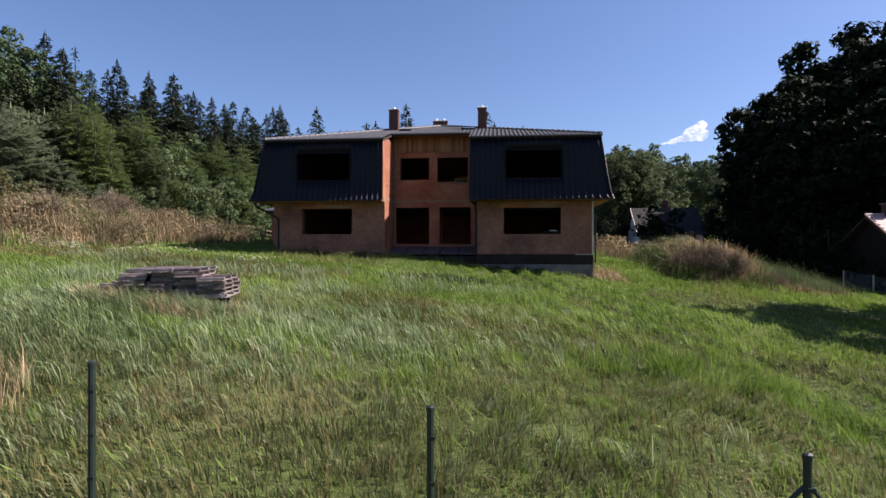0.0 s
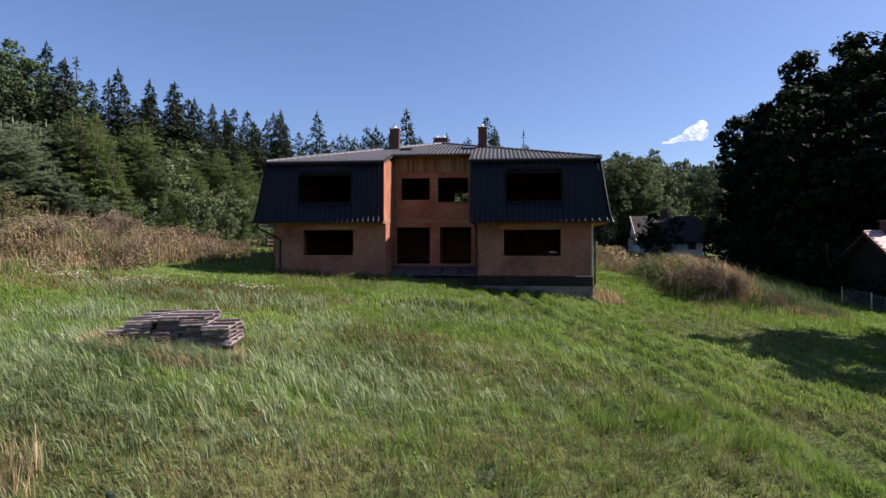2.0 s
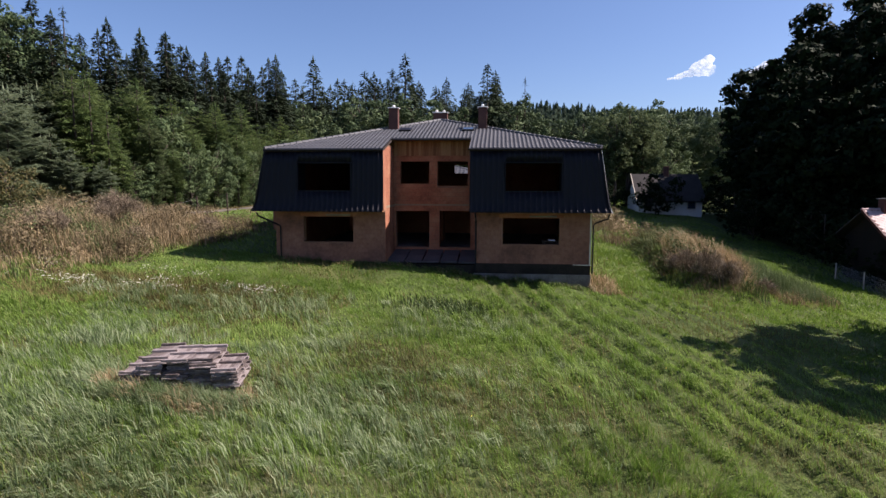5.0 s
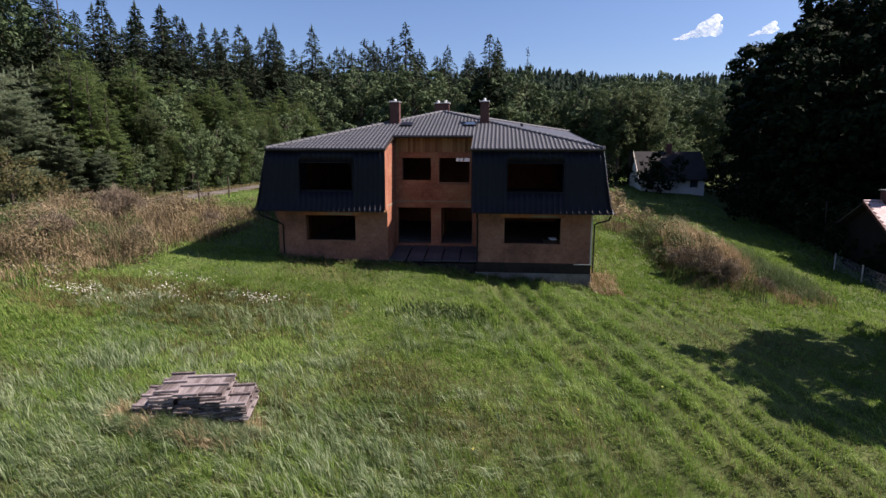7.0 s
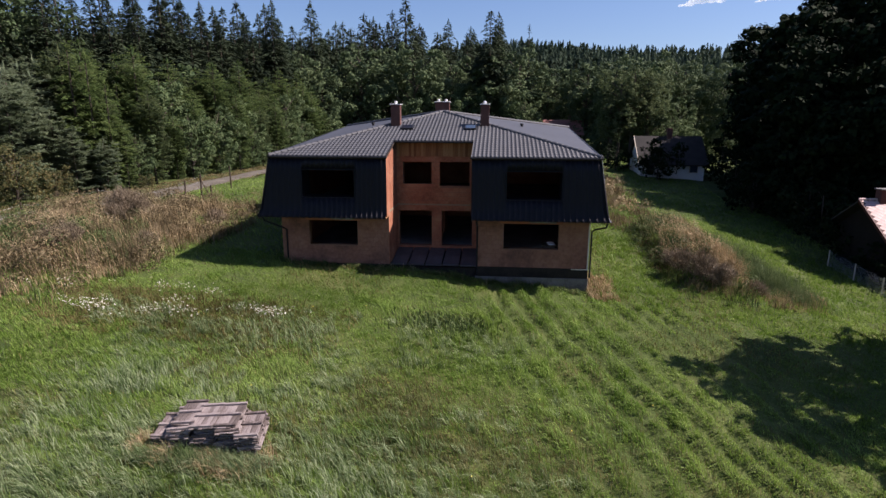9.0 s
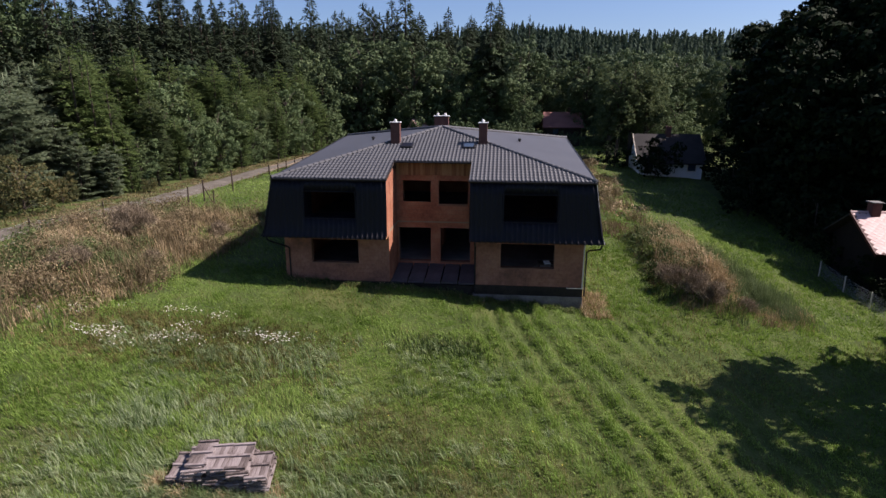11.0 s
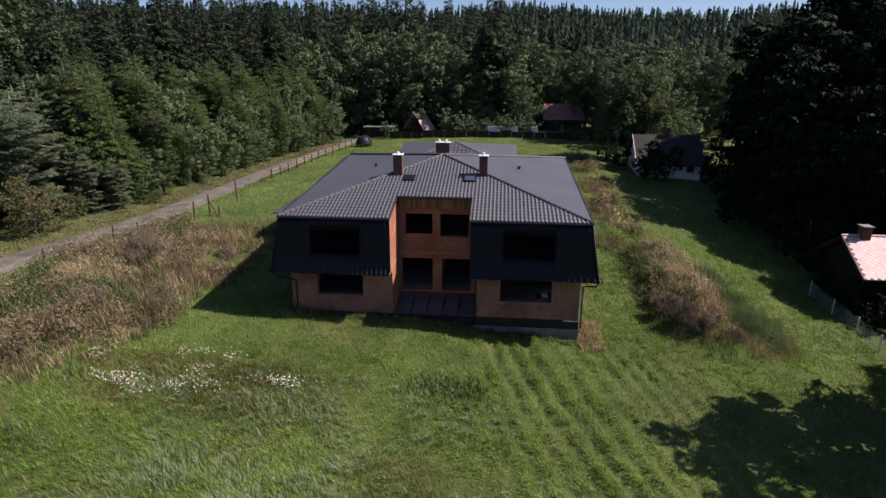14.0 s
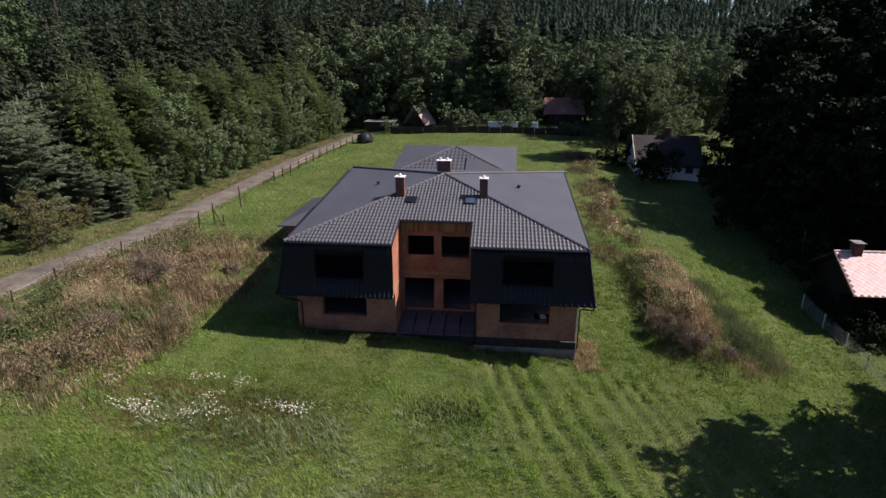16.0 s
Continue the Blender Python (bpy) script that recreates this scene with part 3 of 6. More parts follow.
wpart("roof_deck", slab([(-1.45, EAVE_Y + 0.03, EAVE_Z - 0.05), (EX1 - 0.05, EAVE_Y + 0.03, EAVE_Z - 0.05), (-1.45, 34.5, EAVE_Z - 0.05 + SLOPE * 5.75)], 0.09), M_DARKWOOD, house)
wpart("roof_deck", slab([(-5.83, 31.3, EAVE_Z - 0.05 + SLOPE * 2.58), (-1.46, 31.3, EAVE_Z - 0.05 + SLOPE * 2.58), (-1.46, 34.5, EAVE_Z - 0.05 + SLOPE * 5.78), (PEAK[0], PEAK[1] - 0.1, PEAK[2] - 0.1), (-5.83, 34.5, EAVE_Z - 0.05 + SLOPE * 5.78)], 0.09), M_BOARD, house)
wpart("side_roof", slab([FLc, PEAK, BACK_L], 0.12), M_METAL, house)
wpart("side_roof", slab([FRc, BACK_R, PEAK], 0.12), M_METAL, house)
wpart("back_roof", slab([PEAK, BACK_R, BACK_L], 0.12), M_METAL, house)


def hip_cap(a, b, radius=0.1):
    """Half-round cap pieces that overlap along a hip."""
    a, b = Vector(a), Vector(b)
    n = int((b - a).length / 0.36)
    pts, radii = [], []
    for i in range(n):
        pts += [a.lerp(b, i / n), a.lerp(b, (i + 0.94) / n)]
        radii += [radius * 1.14, radius * 0.9]
    bm = tube(bmesh.new(), pts, radii, 10)
    return bm


for a, b in ((FLc, PEAK), (FRc, PEAK), (BACK_L, PEAK), (BACK_R, PEAK)):
    wpart("hip_cap", hip_cap(Vector(a) + Vector((0, 0, 0.02)), Vector(b) + Vector((0, 0, 0.02))), M_METAL, house)
for a, b in ((FLc, BACK_L), (FRc, BACK_R)):
    wpart("verge_trim", tube(bmesh.new(), [Vector(a) + Vector((0, 0, -0.03)), Vector(b) + Vector((0, 0, -0.03))], 0.065, 8), M_GUTTER, house)


# steep lower slope of ribbed sheet, kicked out at its foot
def skirt(u0, u1, levels, place, holes=(), lean0=0.0, lean1=0.0, period=0.27):
    """Ribbed sheet: u runs along the wall, levels are (z, out); lean: how far the ends spread towards the foot."""
    n = int(round((u1 - u0) / (period / 6)))
    verts, faces = [], []
    z_top, z_low = levels[-1][0], levels[0][0]
    for i in range(n + 1):
        u = u0 + (u1 - u0) * i / n
        ph = (i % 6)
        rib = 0.05 if ph in (1, 2) else 0.0
        for z, o in levels:
            flare = 1.7 if z < z_low + 0.2 else 1.0
            s = (z_top - z) / (z_top - z_low)
            f = i / n
            verts.append(place(u - lean0 * s * (1 - f) ** 6 + lean1 * s * f ** 6, z, o + rib * flare, f))
    L = len(levels)
    for i in range(n):
        um = u0 + (u1 - u0) * (i + 0.5) / n
        for j in range(L - 1):
            zm = (levels[j][0] + levels[j + 1][0]) / 2
            if any(h[0] < um < h[1] and h[2] < zm < h[3] for h in holes):
                continue
            a = i * L + j
            faces.append((a, a + L, a + L + 1, a + 1))
    return verts, faces


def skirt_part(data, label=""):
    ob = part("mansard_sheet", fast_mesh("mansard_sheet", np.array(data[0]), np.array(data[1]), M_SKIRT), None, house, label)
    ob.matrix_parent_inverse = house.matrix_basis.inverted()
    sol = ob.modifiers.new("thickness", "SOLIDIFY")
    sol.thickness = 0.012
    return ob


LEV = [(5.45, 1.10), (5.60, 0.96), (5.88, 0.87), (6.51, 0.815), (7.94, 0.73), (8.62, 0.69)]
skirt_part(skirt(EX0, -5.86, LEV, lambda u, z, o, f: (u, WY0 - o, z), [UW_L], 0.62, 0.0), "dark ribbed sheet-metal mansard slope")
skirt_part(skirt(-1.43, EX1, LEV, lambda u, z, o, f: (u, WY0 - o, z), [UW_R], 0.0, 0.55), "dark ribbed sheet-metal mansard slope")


def rake(f, z):
    return z + (z - 5.45) / (8.62 - 5.45) * 1.3 * f


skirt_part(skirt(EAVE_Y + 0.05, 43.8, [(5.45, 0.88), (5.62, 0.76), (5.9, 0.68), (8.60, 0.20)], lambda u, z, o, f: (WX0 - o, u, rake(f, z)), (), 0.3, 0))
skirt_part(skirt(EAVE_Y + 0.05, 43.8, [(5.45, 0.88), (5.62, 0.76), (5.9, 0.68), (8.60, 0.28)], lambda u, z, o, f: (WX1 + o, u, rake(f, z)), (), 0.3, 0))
for x, dx in ((EX0 - 0.0, -0.64), (EX1, 0.57)):
    # The right trim takes pale wire metal to read as a sunlit edge.
    wpart("corner_trim", tube(bmesh.new(), [(x, EAVE_Y + 0.04, 8.6), (x + dx * 0.72, WY0 - 0.88, 5.9), (x + dx, WY0 - 1.04, 5.45)], 0.022, 6), M_WIRE if dx > 0 else M_GUTTER, house)
for a in (UW_L, UW_R):
    # Black sheet lining added so the brick reveals read as deep shade.
    wpart("shade_lining", boxes((a[0] - 0.03, a[0] + 0.02, WY0 - 0.83, WY0 + T + 0.02, a[2] - 0.05, a[3] + 0.03), (a[1] - 0.02, a[1] + 0.03, WY0 - 0.83, WY0 + T + 0.02, a[2] - 0.05, a[3] + 0.03), (a[0] + 0.022, a[1] - 0.022, WY0 - 0.85, WY0 + T + 0.02, a[2] - 0.05, a[2] + 0.015), (a[0] + 0.022, a[1] - 0.022, WY0 - 0.79, WY0 + T + 0.02, a[3] - 0.015, a[3] + 0.03)), M_SKIRT, house)
for d in ((-12.7, RX0 + 0.03, WY0 - 1.0, WY0 - 0.003, 5.44, 5.48), (RX1 - 0.33, 5.55, WY0 - 1.0, WY0 - 0.003, 5.44, 5.48), (-12.7, WX0 - 0.003, WY0, WY1, 5.44, 5.48), (WX1 + 0.003, 5.55, WY0, WY1, 5.44, 5.48)):
    wpart("skirt_soffit", boxes(d), M_BOARD, house)
wpart("skirt_cheek", boxes((-5.9, -5.87, 28.85, WY0 + 0.02, 5.5, 8.6)), M_BRICKJ, house)
wpart("skirt_cheek", boxes((-1.43, -1.40, 28.85, WY0 + 0.3, 5.5, 8.6)), M_SKIRT, house)
wpart("skirt_cheek", boxes((-1.43, RX1 + C, WY0 + 0.02, RY - 0.02, 5.5, 8.9)), M_DARKWOOD, house)

# gutters and downpipes
for x0, x1, y, z in ((EX0 - 0.05, -5.82, EAVE_Y - 0.05, EAVE_Z - 0.06), (-1.5, EX1 + 0.05, EAVE_Y - 0.05, EAVE_Z - 0.06), (-5.84, -1.45, 31.2, 9.29)):
    wpart("gutter", tube(bmesh.new(), [(x0, y, z), (x1, y, z)], 0.045 if z > 6 else 0.055, 8), M_GUTTER, house, "dark metal gutter")
wpart("downpipe", tube(bmesh.new(), [(5.5, WY0 - 0.95, 5.38), (5.45, WY0 - 0.85, 5.16), (5.0, WY0 - 0.2, 4.92), (4.88, WY0 - 0.07, 4.8), (4.88, WY0 - 0.07, 2.3)], 0.045, 8), M_GUTTER, house, "dark metal downpipe")
wpart("downpipe", tube(bmesh.new(), [(-12.55, WY0 - 0.95, 5.38), (-12.5, WY0 - 0.85, 5.2), (-11.75, WY0 - 0.2, 4.72), (-11.62, WY0 - 0.07, 4.6), (-11.62, WY0 - 0.07, 2.6)], 0.045, 8), M_GUTTER, house, "dark metal downpipe")
wpart("downpipe", tube(bmesh.new(), [(-1.12, WY0 - 0.95, 5.38), (-1.12, WY0 - 0.7, 5.2), (-1.12, WY0 - 0.1, 5.0), (-1.12, WY0 - 0.07, 4.8), (-1.12, WY0 - 0.07, 2.3)], 0.045, 8), M_GUTTER, house, "dark metal downpipe")


# chimneys
def chimney(x0, x1, y0, y1, z0, z1, pots):
    ch = wpart("chimney", boxes((x0, x1, y0, y1, z0, z1), bevel=0.008), M_CHIM, house, "brown brick chimney")
    courses = bmesh.new()
    z = z0 + 0.08
    while z < z1 - 0.05:
        box(courses, x0 - 0.006, x1 + 0.006, y0 - 0.006, y1 + 0.006, z, min(z + 0.062, z1))
        z += 0.075
    wpart("brickwork", courses, M_CHIM, ch)
    wpart("cap", boxes((x0 - 0.06, x1 + 0.06, y0 - 0.06, y1 + 0.06, z1, z1 + 0.05), bevel=0.01), M_STEEL, ch, "bright sheet-metal cap")
    for px in pots:
        wpart("flue", tube(bmesh.new(), [(px, (y0 + y1) / 2, z1 + 0.04), (px, (y0 + y1) / 2, z1 + 0.17), (px, (y0 + y1) / 2, z1 + 0.21)], [0.09, 0.09, 0.05], 12), M_STEEL, ch)


chimney(-6.52, -5.98, 33.9, 34.4, 9.6, 11.36, [-6.25])
chimney(-1.19, -0.70, 33.95, 34.4, 9.6, 11.36, [-0.95])
chimney(-4.36, -3.43, 38.4, 38.9, 10.2, 11.62, [-4.15, -3.65])
# roof windows and vents
for x, glass in ((-5.45, M_SKIRT), (-1.75, M_GLASS)):
    z = EAVE_Z + SLOPE * (33.55 - EAVE_Y)
    bm = boxes((-0.36, 0.36, -0.36, 0.36, -0.02, 0.075), bevel=0.015)
    ob = part("roof_window", bm, M_GUTTER, house, "small roof window")
    ob.matrix_parent_inverse = house.matrix_basis.inverted()
    ob.matrix_basis = pose(x, 33.5, z + 0.04, math.degrees(math.atan(SLOPE)), 0, 0)
    part("glass_pane", boxes((-0.28, 0.28, -0.28, 0.28, 0.07, 0.082)), glass, ob)
for x, y, z in ((-8.35, 37.3, 9.96), (1.35, 37.4, 9.9)):
    wpart("roof_vent", tube(bmesh.new(), [(x, y, z - 0.2), (x, y, z + 0.25), (x, y, z + 0.27), (x, y, z + 0.36)], [0.07, 0.07, 0.13, 0.1], 10), M_GUTTER, house)

# low annex on the left flank
wpart("annex_wall", boxes((-16.8, WX0 - 0.01, 41.3, 41.6, 2.6, 5.7), (-16.8, -16.5, 41.602, 49.0, 2.6, 5.7), (-16.498, -12.9, 48.7, 49.0, 2.6, 5.7)), M_BRICKJ, house)
for c in ([(-17.35, 40.7, 5.85), (-12.0, 40.7, 5.85), (-14.6, 43.4, 6.95)], [(-17.35, 40.7, 5.85), (-14.6, 43.4, 6.95), (-14.6, 46.6, 6.95), (-17.35, 49.4, 5.85)], [(-14.6, 43.4, 6.95), (-12.0, 40.7, 5.85), (-12.0, 49.4, 5.85), (-14.6, 46.6, 6.95)], [(-14.6, 46.6, 6.95), (-12.0, 49.4, 5.85), (-17.35, 49.4, 5.85)]):
    wpart("annex_roof", slab(c, 0.1), M_METAL, house)

# ---- the second house of the same kind behind ----
twin = thing("second_house", (-4.8, 66, hz(-4.8, 66)), "brick house with dark hipped tile roof behind the first", "house")
P2, A2, B2, C2, D2c = (-4.9, 61.9, 9.0), (-11.3, 55.5, 7.0), (1.7, 55.5, 7.0), (2.0, 69.0, 7.9), (-11.3, 67.5, 8.2)
vs, fs = tile_roof(-11.3, 1.7, lambda x: 55.5, lambda x: 55.5 + 6.4 * max(0.0, (x + 11.3) / 6.4 if x < -4.9 else (1.7 - x) / 6.6), lambda x, y: 7.0 + 0.3125 * (y - 55.5), 0.43, 0.7, 4)
part("front_roof", fast_mesh("front_roof", np.array(vs), np.array(fs), M_METAL), None, twin).matrix_parent_inverse = twin.matrix_basis.inverted()
wpart("side_roof", slab([A2, P2, D2c], 0.12), M_METAL, twin)
wpart("side_roof", slab([B2, C2, P2], 0.12), M_METAL, twin)
wpart("back_roof", slab([P2, C2, D2c], 0.12), M_METAL, twin)
wpart("porch_roof", slab([(-3.42, 59.1, 8.36), (-3.5, 56.3, 7.42), (0.75, 56.3, 7.42)], 0.1), M_METAL, twin)
wpart("hip_cap", hip_cap(A2, P2), M_METAL, twin)
wpart("hip_cap", hip_cap(B2, P2), M_METAL, twin)
wpart("wall", boxes((-10.7, 1.2, 56.2, 56.6, 2.5, 6.9), (-10.7, 1.2, 66.6, 67.0, 2.5, 7.6), (-10.7, -10.3, 56.602, 66.598, 2.5, 7.0), (0.8, 1.2, 56.602, 66.598, 2.5, 7.0)), M_CONC, twin)

# ---- trees ----
def bough_crown(h, r, seed, gap, per, grain, slope, rise, droop, wide, low=0.03, fill=1.0, bare=0.0, leaders=0):
    """Whorls of separate boughs, each a flat fan of needle sprays about that grain long, on a crown that widens by the slope to the radius r."""
    R = np.random.RandomState(seed)
    rows, tips = [], []
    stems = [(0.0, 0.0, h, r)] + [(R.uniform(-0.6, 0.6) * r, R.uniform(-0.6, 0.6) * r, h * R.uniform(0.72, 0.97), r * R.uniform(0.5, 0.75)) for _ in range(leaders)]
    for sx, sy, sh, sr in stems:
        z = sh * (low if sx == 0 else 0.45)
        while z < sh * 0.965:
            reach = min(sr * (0.84 + 0.16 * math.sin(z * 1.1 + seed)), slope * (sh - z) + 0.1)
            n = max(4, int(per * (0.45 + 0.55 * reach / sr)))
            a0 = R.uniform(0, math.tau)
            for k in range(n):
                if R.rand() > bare:
                    rows.append((sx, sy, z + R.uniform(-0.45, 0.45) * gap, a0 + math.tau * k / n + R.uniform(-0.3, 0.3), reach * R.uniform(0.66, 1.2)))
            z += gap * (0.5 + 0.5 * min(1.0, reach / sr)) * R.uniform(0.85, 1.15)
        tips.append((sx, sy, sh))
    B = np.array(rows)
    cnt = np.maximum(9, fill * wide * B[:, 4] ** 2 / (0.57 * grain * grain)).astype(int)
    i = np.repeat(np.arange(len(B)), cnt)
    m = len(i)
    ox, oy, z0, a, L = B[i].T
    t = 0.16 + 0.86 * R.rand(m) ** 0.7
    half = wide * L * np.minimum(0.9, (1.06 - t) * 1.5)
    s = R.uniform(-1, 1, m) * half
    out, side = np.stack([np.cos(a), np.sin(a), 0 * a], 1), np.stack([-np.sin(a), np.cos(a), 0 * a], 1)
    c = out * (L * t)[:, None] + side * s[:, None]
    c += np.stack([ox, oy, z0 + L * t * rise - droop * L * t * t - 0.3 * np.abs(s) + R.normal(size=m) * 0.3 * grain], 1)
    phi = R.uniform(0.1, 1.0, m) * np.sign(s + 1e-9)
    d = out * np.cos(phi)[:, None] + side * np.sin(phi)[:, None]
    d[:, 2] += rise * 0.6 - droop * t + R.uniform(-0.35, 0.35, m)
    ln = grain * R.uniform(0.9, 2.0, m) * (0.6 + 0.4 * np.minimum(1, L / r * 2))
    w = np.stack([-d[:, 1], d[:, 0], R.uniform(-0.5, 0.5, m)], 1) * (grain * 0.38 * R.uniform(0.7, 1.3, m))[:, None]
    V = [np.stack([c - w, c + w, c + d * ln[:, None]], 1).reshape(-1, 3)]
    for sx, sy, sh in tips:
        for k in range(6):
            b, u = R.uniform(0, math.tau), R.uniform(0.0, 0.06) * h
            g = grain * 0.7
            V.append(np.array([(sx, sy, sh - u * 0.4), (sx + g * math.cos(b), sy + g * math.sin(b), sh - u - 0.5), (sx + g * math.cos(b + 1), sy + g * math.sin(b + 1), sh - u - 0.55)]))
    V = np.concatenate(V)
    return V, np.arange(len(V)).reshape(-1, 3)


def conifer(name, h, r, seed, material, label, **crown):
    tree = thing(name, (0, 0, 0), label, "tree")
    bm = bmesh.new()
    tube(bm, [(0, 0, -0.8), (0.03 * h * 0.1, 0, h * 0.3), (0, 0.02, h * 0.7), (0, 0, h * 0.98)], [h * 0.013, h * 0.010, h * 0.006, 0.015], 6)
    part("trunk", bm, M_BARK, tree)
    part("crown", fast_mesh("crown", *bough_crown(h, r, seed, **crown), material), None, tree)
    return tree


def leaf_cloud(clumps, per, size, R):
    """Leaves over ellipsoid clumps (centre, radii), denser towards their outside."""
    C, D = [], []
    for c, rad in clumps:
        n = int(per * (rad[0] * rad[1] * rad[2]) ** (2 / 3))
        d = R.normal(size=(n, 3))
        d /= np.linalg.norm(d, axis=1)[:, None]
        rr = R.uniform(0.45, 1.0, n) ** 0.45
        lump = 1 + 0.22 * np.sin(d[:, 0] * 5 + c[0]) * np.sin(d[:, 1] * 5 + c[1]) + 0.15 * np.sin(d[:, 2] * 7 + c[2])
        C.append(np.array(c) + d * (rr * lump)[:, None] * np.array(rad))
        D.append(d)
    C, D = np.concatenate(C), np.concatenate(D)
    n = len(C)
    a = R.normal(size=(n, 3))
    nrm = D * 0.95 + R.normal(size=(n, 3)) * 0.4 + np.array([0, 0, 0.3])
    nrm /= np.linalg.norm(nrm, axis=1)[:, None]
    u = np.cross(nrm, a)
    u /= np.linalg.norm(u, axis=1)[:, None] + 1e-9
    v = np.cross(nrm, u)
    s = (size * R.uniform(0.55, 1.3, n))[:, None]
    V = np.stack([C - u * s - v * s * 0.45, C + u * s * 0.9 - v * s * 0.45 + nrm * s * 0.2, C + v * s * 0.85], 1).reshape(-1, 3)
    Tt = np.arange(n * 3).reshape(-1, 3)
    return V, Tt


def broadleaf(name, h, r, seed, material, label, per=60, size=0.3, low=0.12, limbs=18, sprigs=8, reach=0.42):
    """Trunk and limbs; every limb carries a lobe of separate leafy sprigs with gaps between them."""
    R = np.random.RandomState(seed)
    tree = thing(name, (0, 0, 0), label, "tree")
    bm = bmesh.new()
    tube(bm, [(0, 0, -1.0), (0.1, 0.05, h * 0.25), (0.15, -0.1, h * 0.5), (0, 0, h * 0.85)], [h * 0.022, h * 0.017, h * 0.011, 0.04], 8)
    lobes, tufts_ = [], []
    for k in range(limbs):
        f = (k + 0.5) / limbs
        z = h * (low + (0.92 - low) * f)
        prof = math.sin(math.pi * min(1, (0.18 + 0.82 * (1 - f)))) ** 0.55 if f > 0.15 else 0.75
        a = k * 2.399 + R.uniform(-0.4, 0.4)
        d = r * prof * R.uniform(0.4, 0.8)
        c = np.array((d * math.cos(a), d * math.sin(a), z))
        rc = r * R.uniform(0.27, 0.42) * (1.0 if f < 0.8 else 0.75)
        lobes.append((tuple(c), (rc * 0.8, rc * 0.8, rc * 0.6)))
        for q in range(sprigs):
            v = R.normal(size=3) + np.array((math.cos(a) * 0.6, math.sin(a) * 0.6, 0.45))
            v /= np.linalg.norm(v)
            rs = rc * reach * R.uniform(0.6, 1.25)
            tufts_.append((tuple(c + v * rc * R.uniform(0.75, 1.12)), (rs, rs, rs * R.uniform(0.55, 0.85))))
        s = Vector((0.1, 0, max(h * 0.12, z - d * 0.9)))
        tube(bm, [s, s.lerp(Vector(c), 0.5) + Vector((0, 0, 0.2)), Vector(c)], [h * 0.008, h * 0.005, 0.03], 5)
    lobes.append(((0, 0, h * 0.58), (r * 0.5, r * 0.5, h * 0.27)))
    part("trunk", bm, M_BARK, tree)
    Va, Ta = leaf_cloud(lobes, per * 0.38, size, R)
    Vb, Tb = leaf_cloud(tufts_, per, size, R)
    part("crown", fast_mesh("crown", np.concatenate([Va, Vb]), np.concatenate([Ta, Tb + len(Va)]), material), None, tree)
    return tree


def plant(proto, spots, group):
    """Put a tree and its copies on the ground at (x, y, scale)."""
    for i, (x, y, s) in enumerate(spots):
        m = pose(x, y, hz(x, y) - 0.1, 0, 0, (x * 37 + y * 61) % 360) @ Matrix.Diagonal((s, s, s * (0.94 + 0.12 * ((x * 7.3 + y * 3.1) % 1)), 1))
        if i == 0:
            proto.matrix_basis = m
        else:
            ob = copy_thing(proto, Matrix())
            ob.matrix_basis = m
        proto["group"] = group


WOOD = dict(gap=0.78, per=10, grain=0.36, rise=0.14, droop=0.42, wide=0.46, low=0.34, fill=1.4)
SP = [conifer("spruce_tree", 23, 3.4, 11, M_SPRUCE, "tall dark green spruce at the edge of the wood", slope=0.31, **WOOD), conifer("spruce_tree", 25, 3.0, 12, M_SPRUCE, "tall narrow dark spruce standing in the wood", slope=0.26, **WOOD), conifer("spruce_tree", 22, 3.8, 13, M_SPRUCE, "tall dark spruce with ragged boughs in the wood", slope=0.36, bare=0.12, **WOOD)]
FAR = conifer("spruce_tree", 24, 3.4, 14, M_SPRUCE, "dark spruce standing in the wood behind the gardens", gap=0.95, per=9, grain=0.46, rise=0.1, droop=0.4, wide=0.46, low=0.14, fill=1.1, slope=0.35)
YOUNG = dict(gap=0.5, per=8, grain=0.175, rise=0.62, droop=0.36, wide=0.36, fill=1.15)
YS = [conifer("young_spruce", 10.5, 1.8, 21, M_YOUNG, "young dense green spruce beside the track", slope=0.62, leaders=2, **YOUNG), conifer("young_spruce", 12.0, 2.0, 22, M_YOUNG, "tall slender young spruce beside the track", slope=0.5, leaders=3, **YOUNG), conifer("young_spruce", 11.5, 2.1, 23, M_GREYYOUNG, "young grey-green spruce beside the track", slope=0.7, leaders=2, **YOUNG)]
PN = conifer("pine_tree", 11.5, 3.0, 31, M_PINE, "grey-green young pine with broad boughs beside the track", gap=0.9, per=9, grain=0.17, slope=0.7, rise=0.4, droop=0.2, wide=0.42, fill=1.5, leaders=2)
LA = conifer("larch_tree", 11.0, 1.7, 41, M_LARCH, "light green young larch beside the track", gap=0.55, per=8, grain=0.17, slope=0.3, rise=0.5, droop=0.5, wide=0.3, fill=1.2)
DEAD = conifer("spruce_tree", 26, 2.2, 51, M_SPRUCE, "nearly bare dead spruce above the wood", gap=0.95, per=7, grain=0.26, slope=0.24, rise=0.05, droop=0.35, wide=0.16, low=0.3, fill=0.8, bare=0.45)
BL = [broadleaf("broadleaf_tree", 20, 6.6, 61, M_LEAF, "rounded green broadleaf tree at the wood's edge", 105, 0.25, 0.10, 22, 8), broadleaf("broadleaf_tree", 20, 6.0, 62, M_LEAF, "tall green broadleaf tree in the wood", 108, 0.25, 0.08, 24, 8)]
ASH = broadleaf("ash_tree", 20, 6.4, 66, M_ASH, "full green broadleaf tree above the young trees", 185, 0.165, 0.25, 20, 11, 0.36)
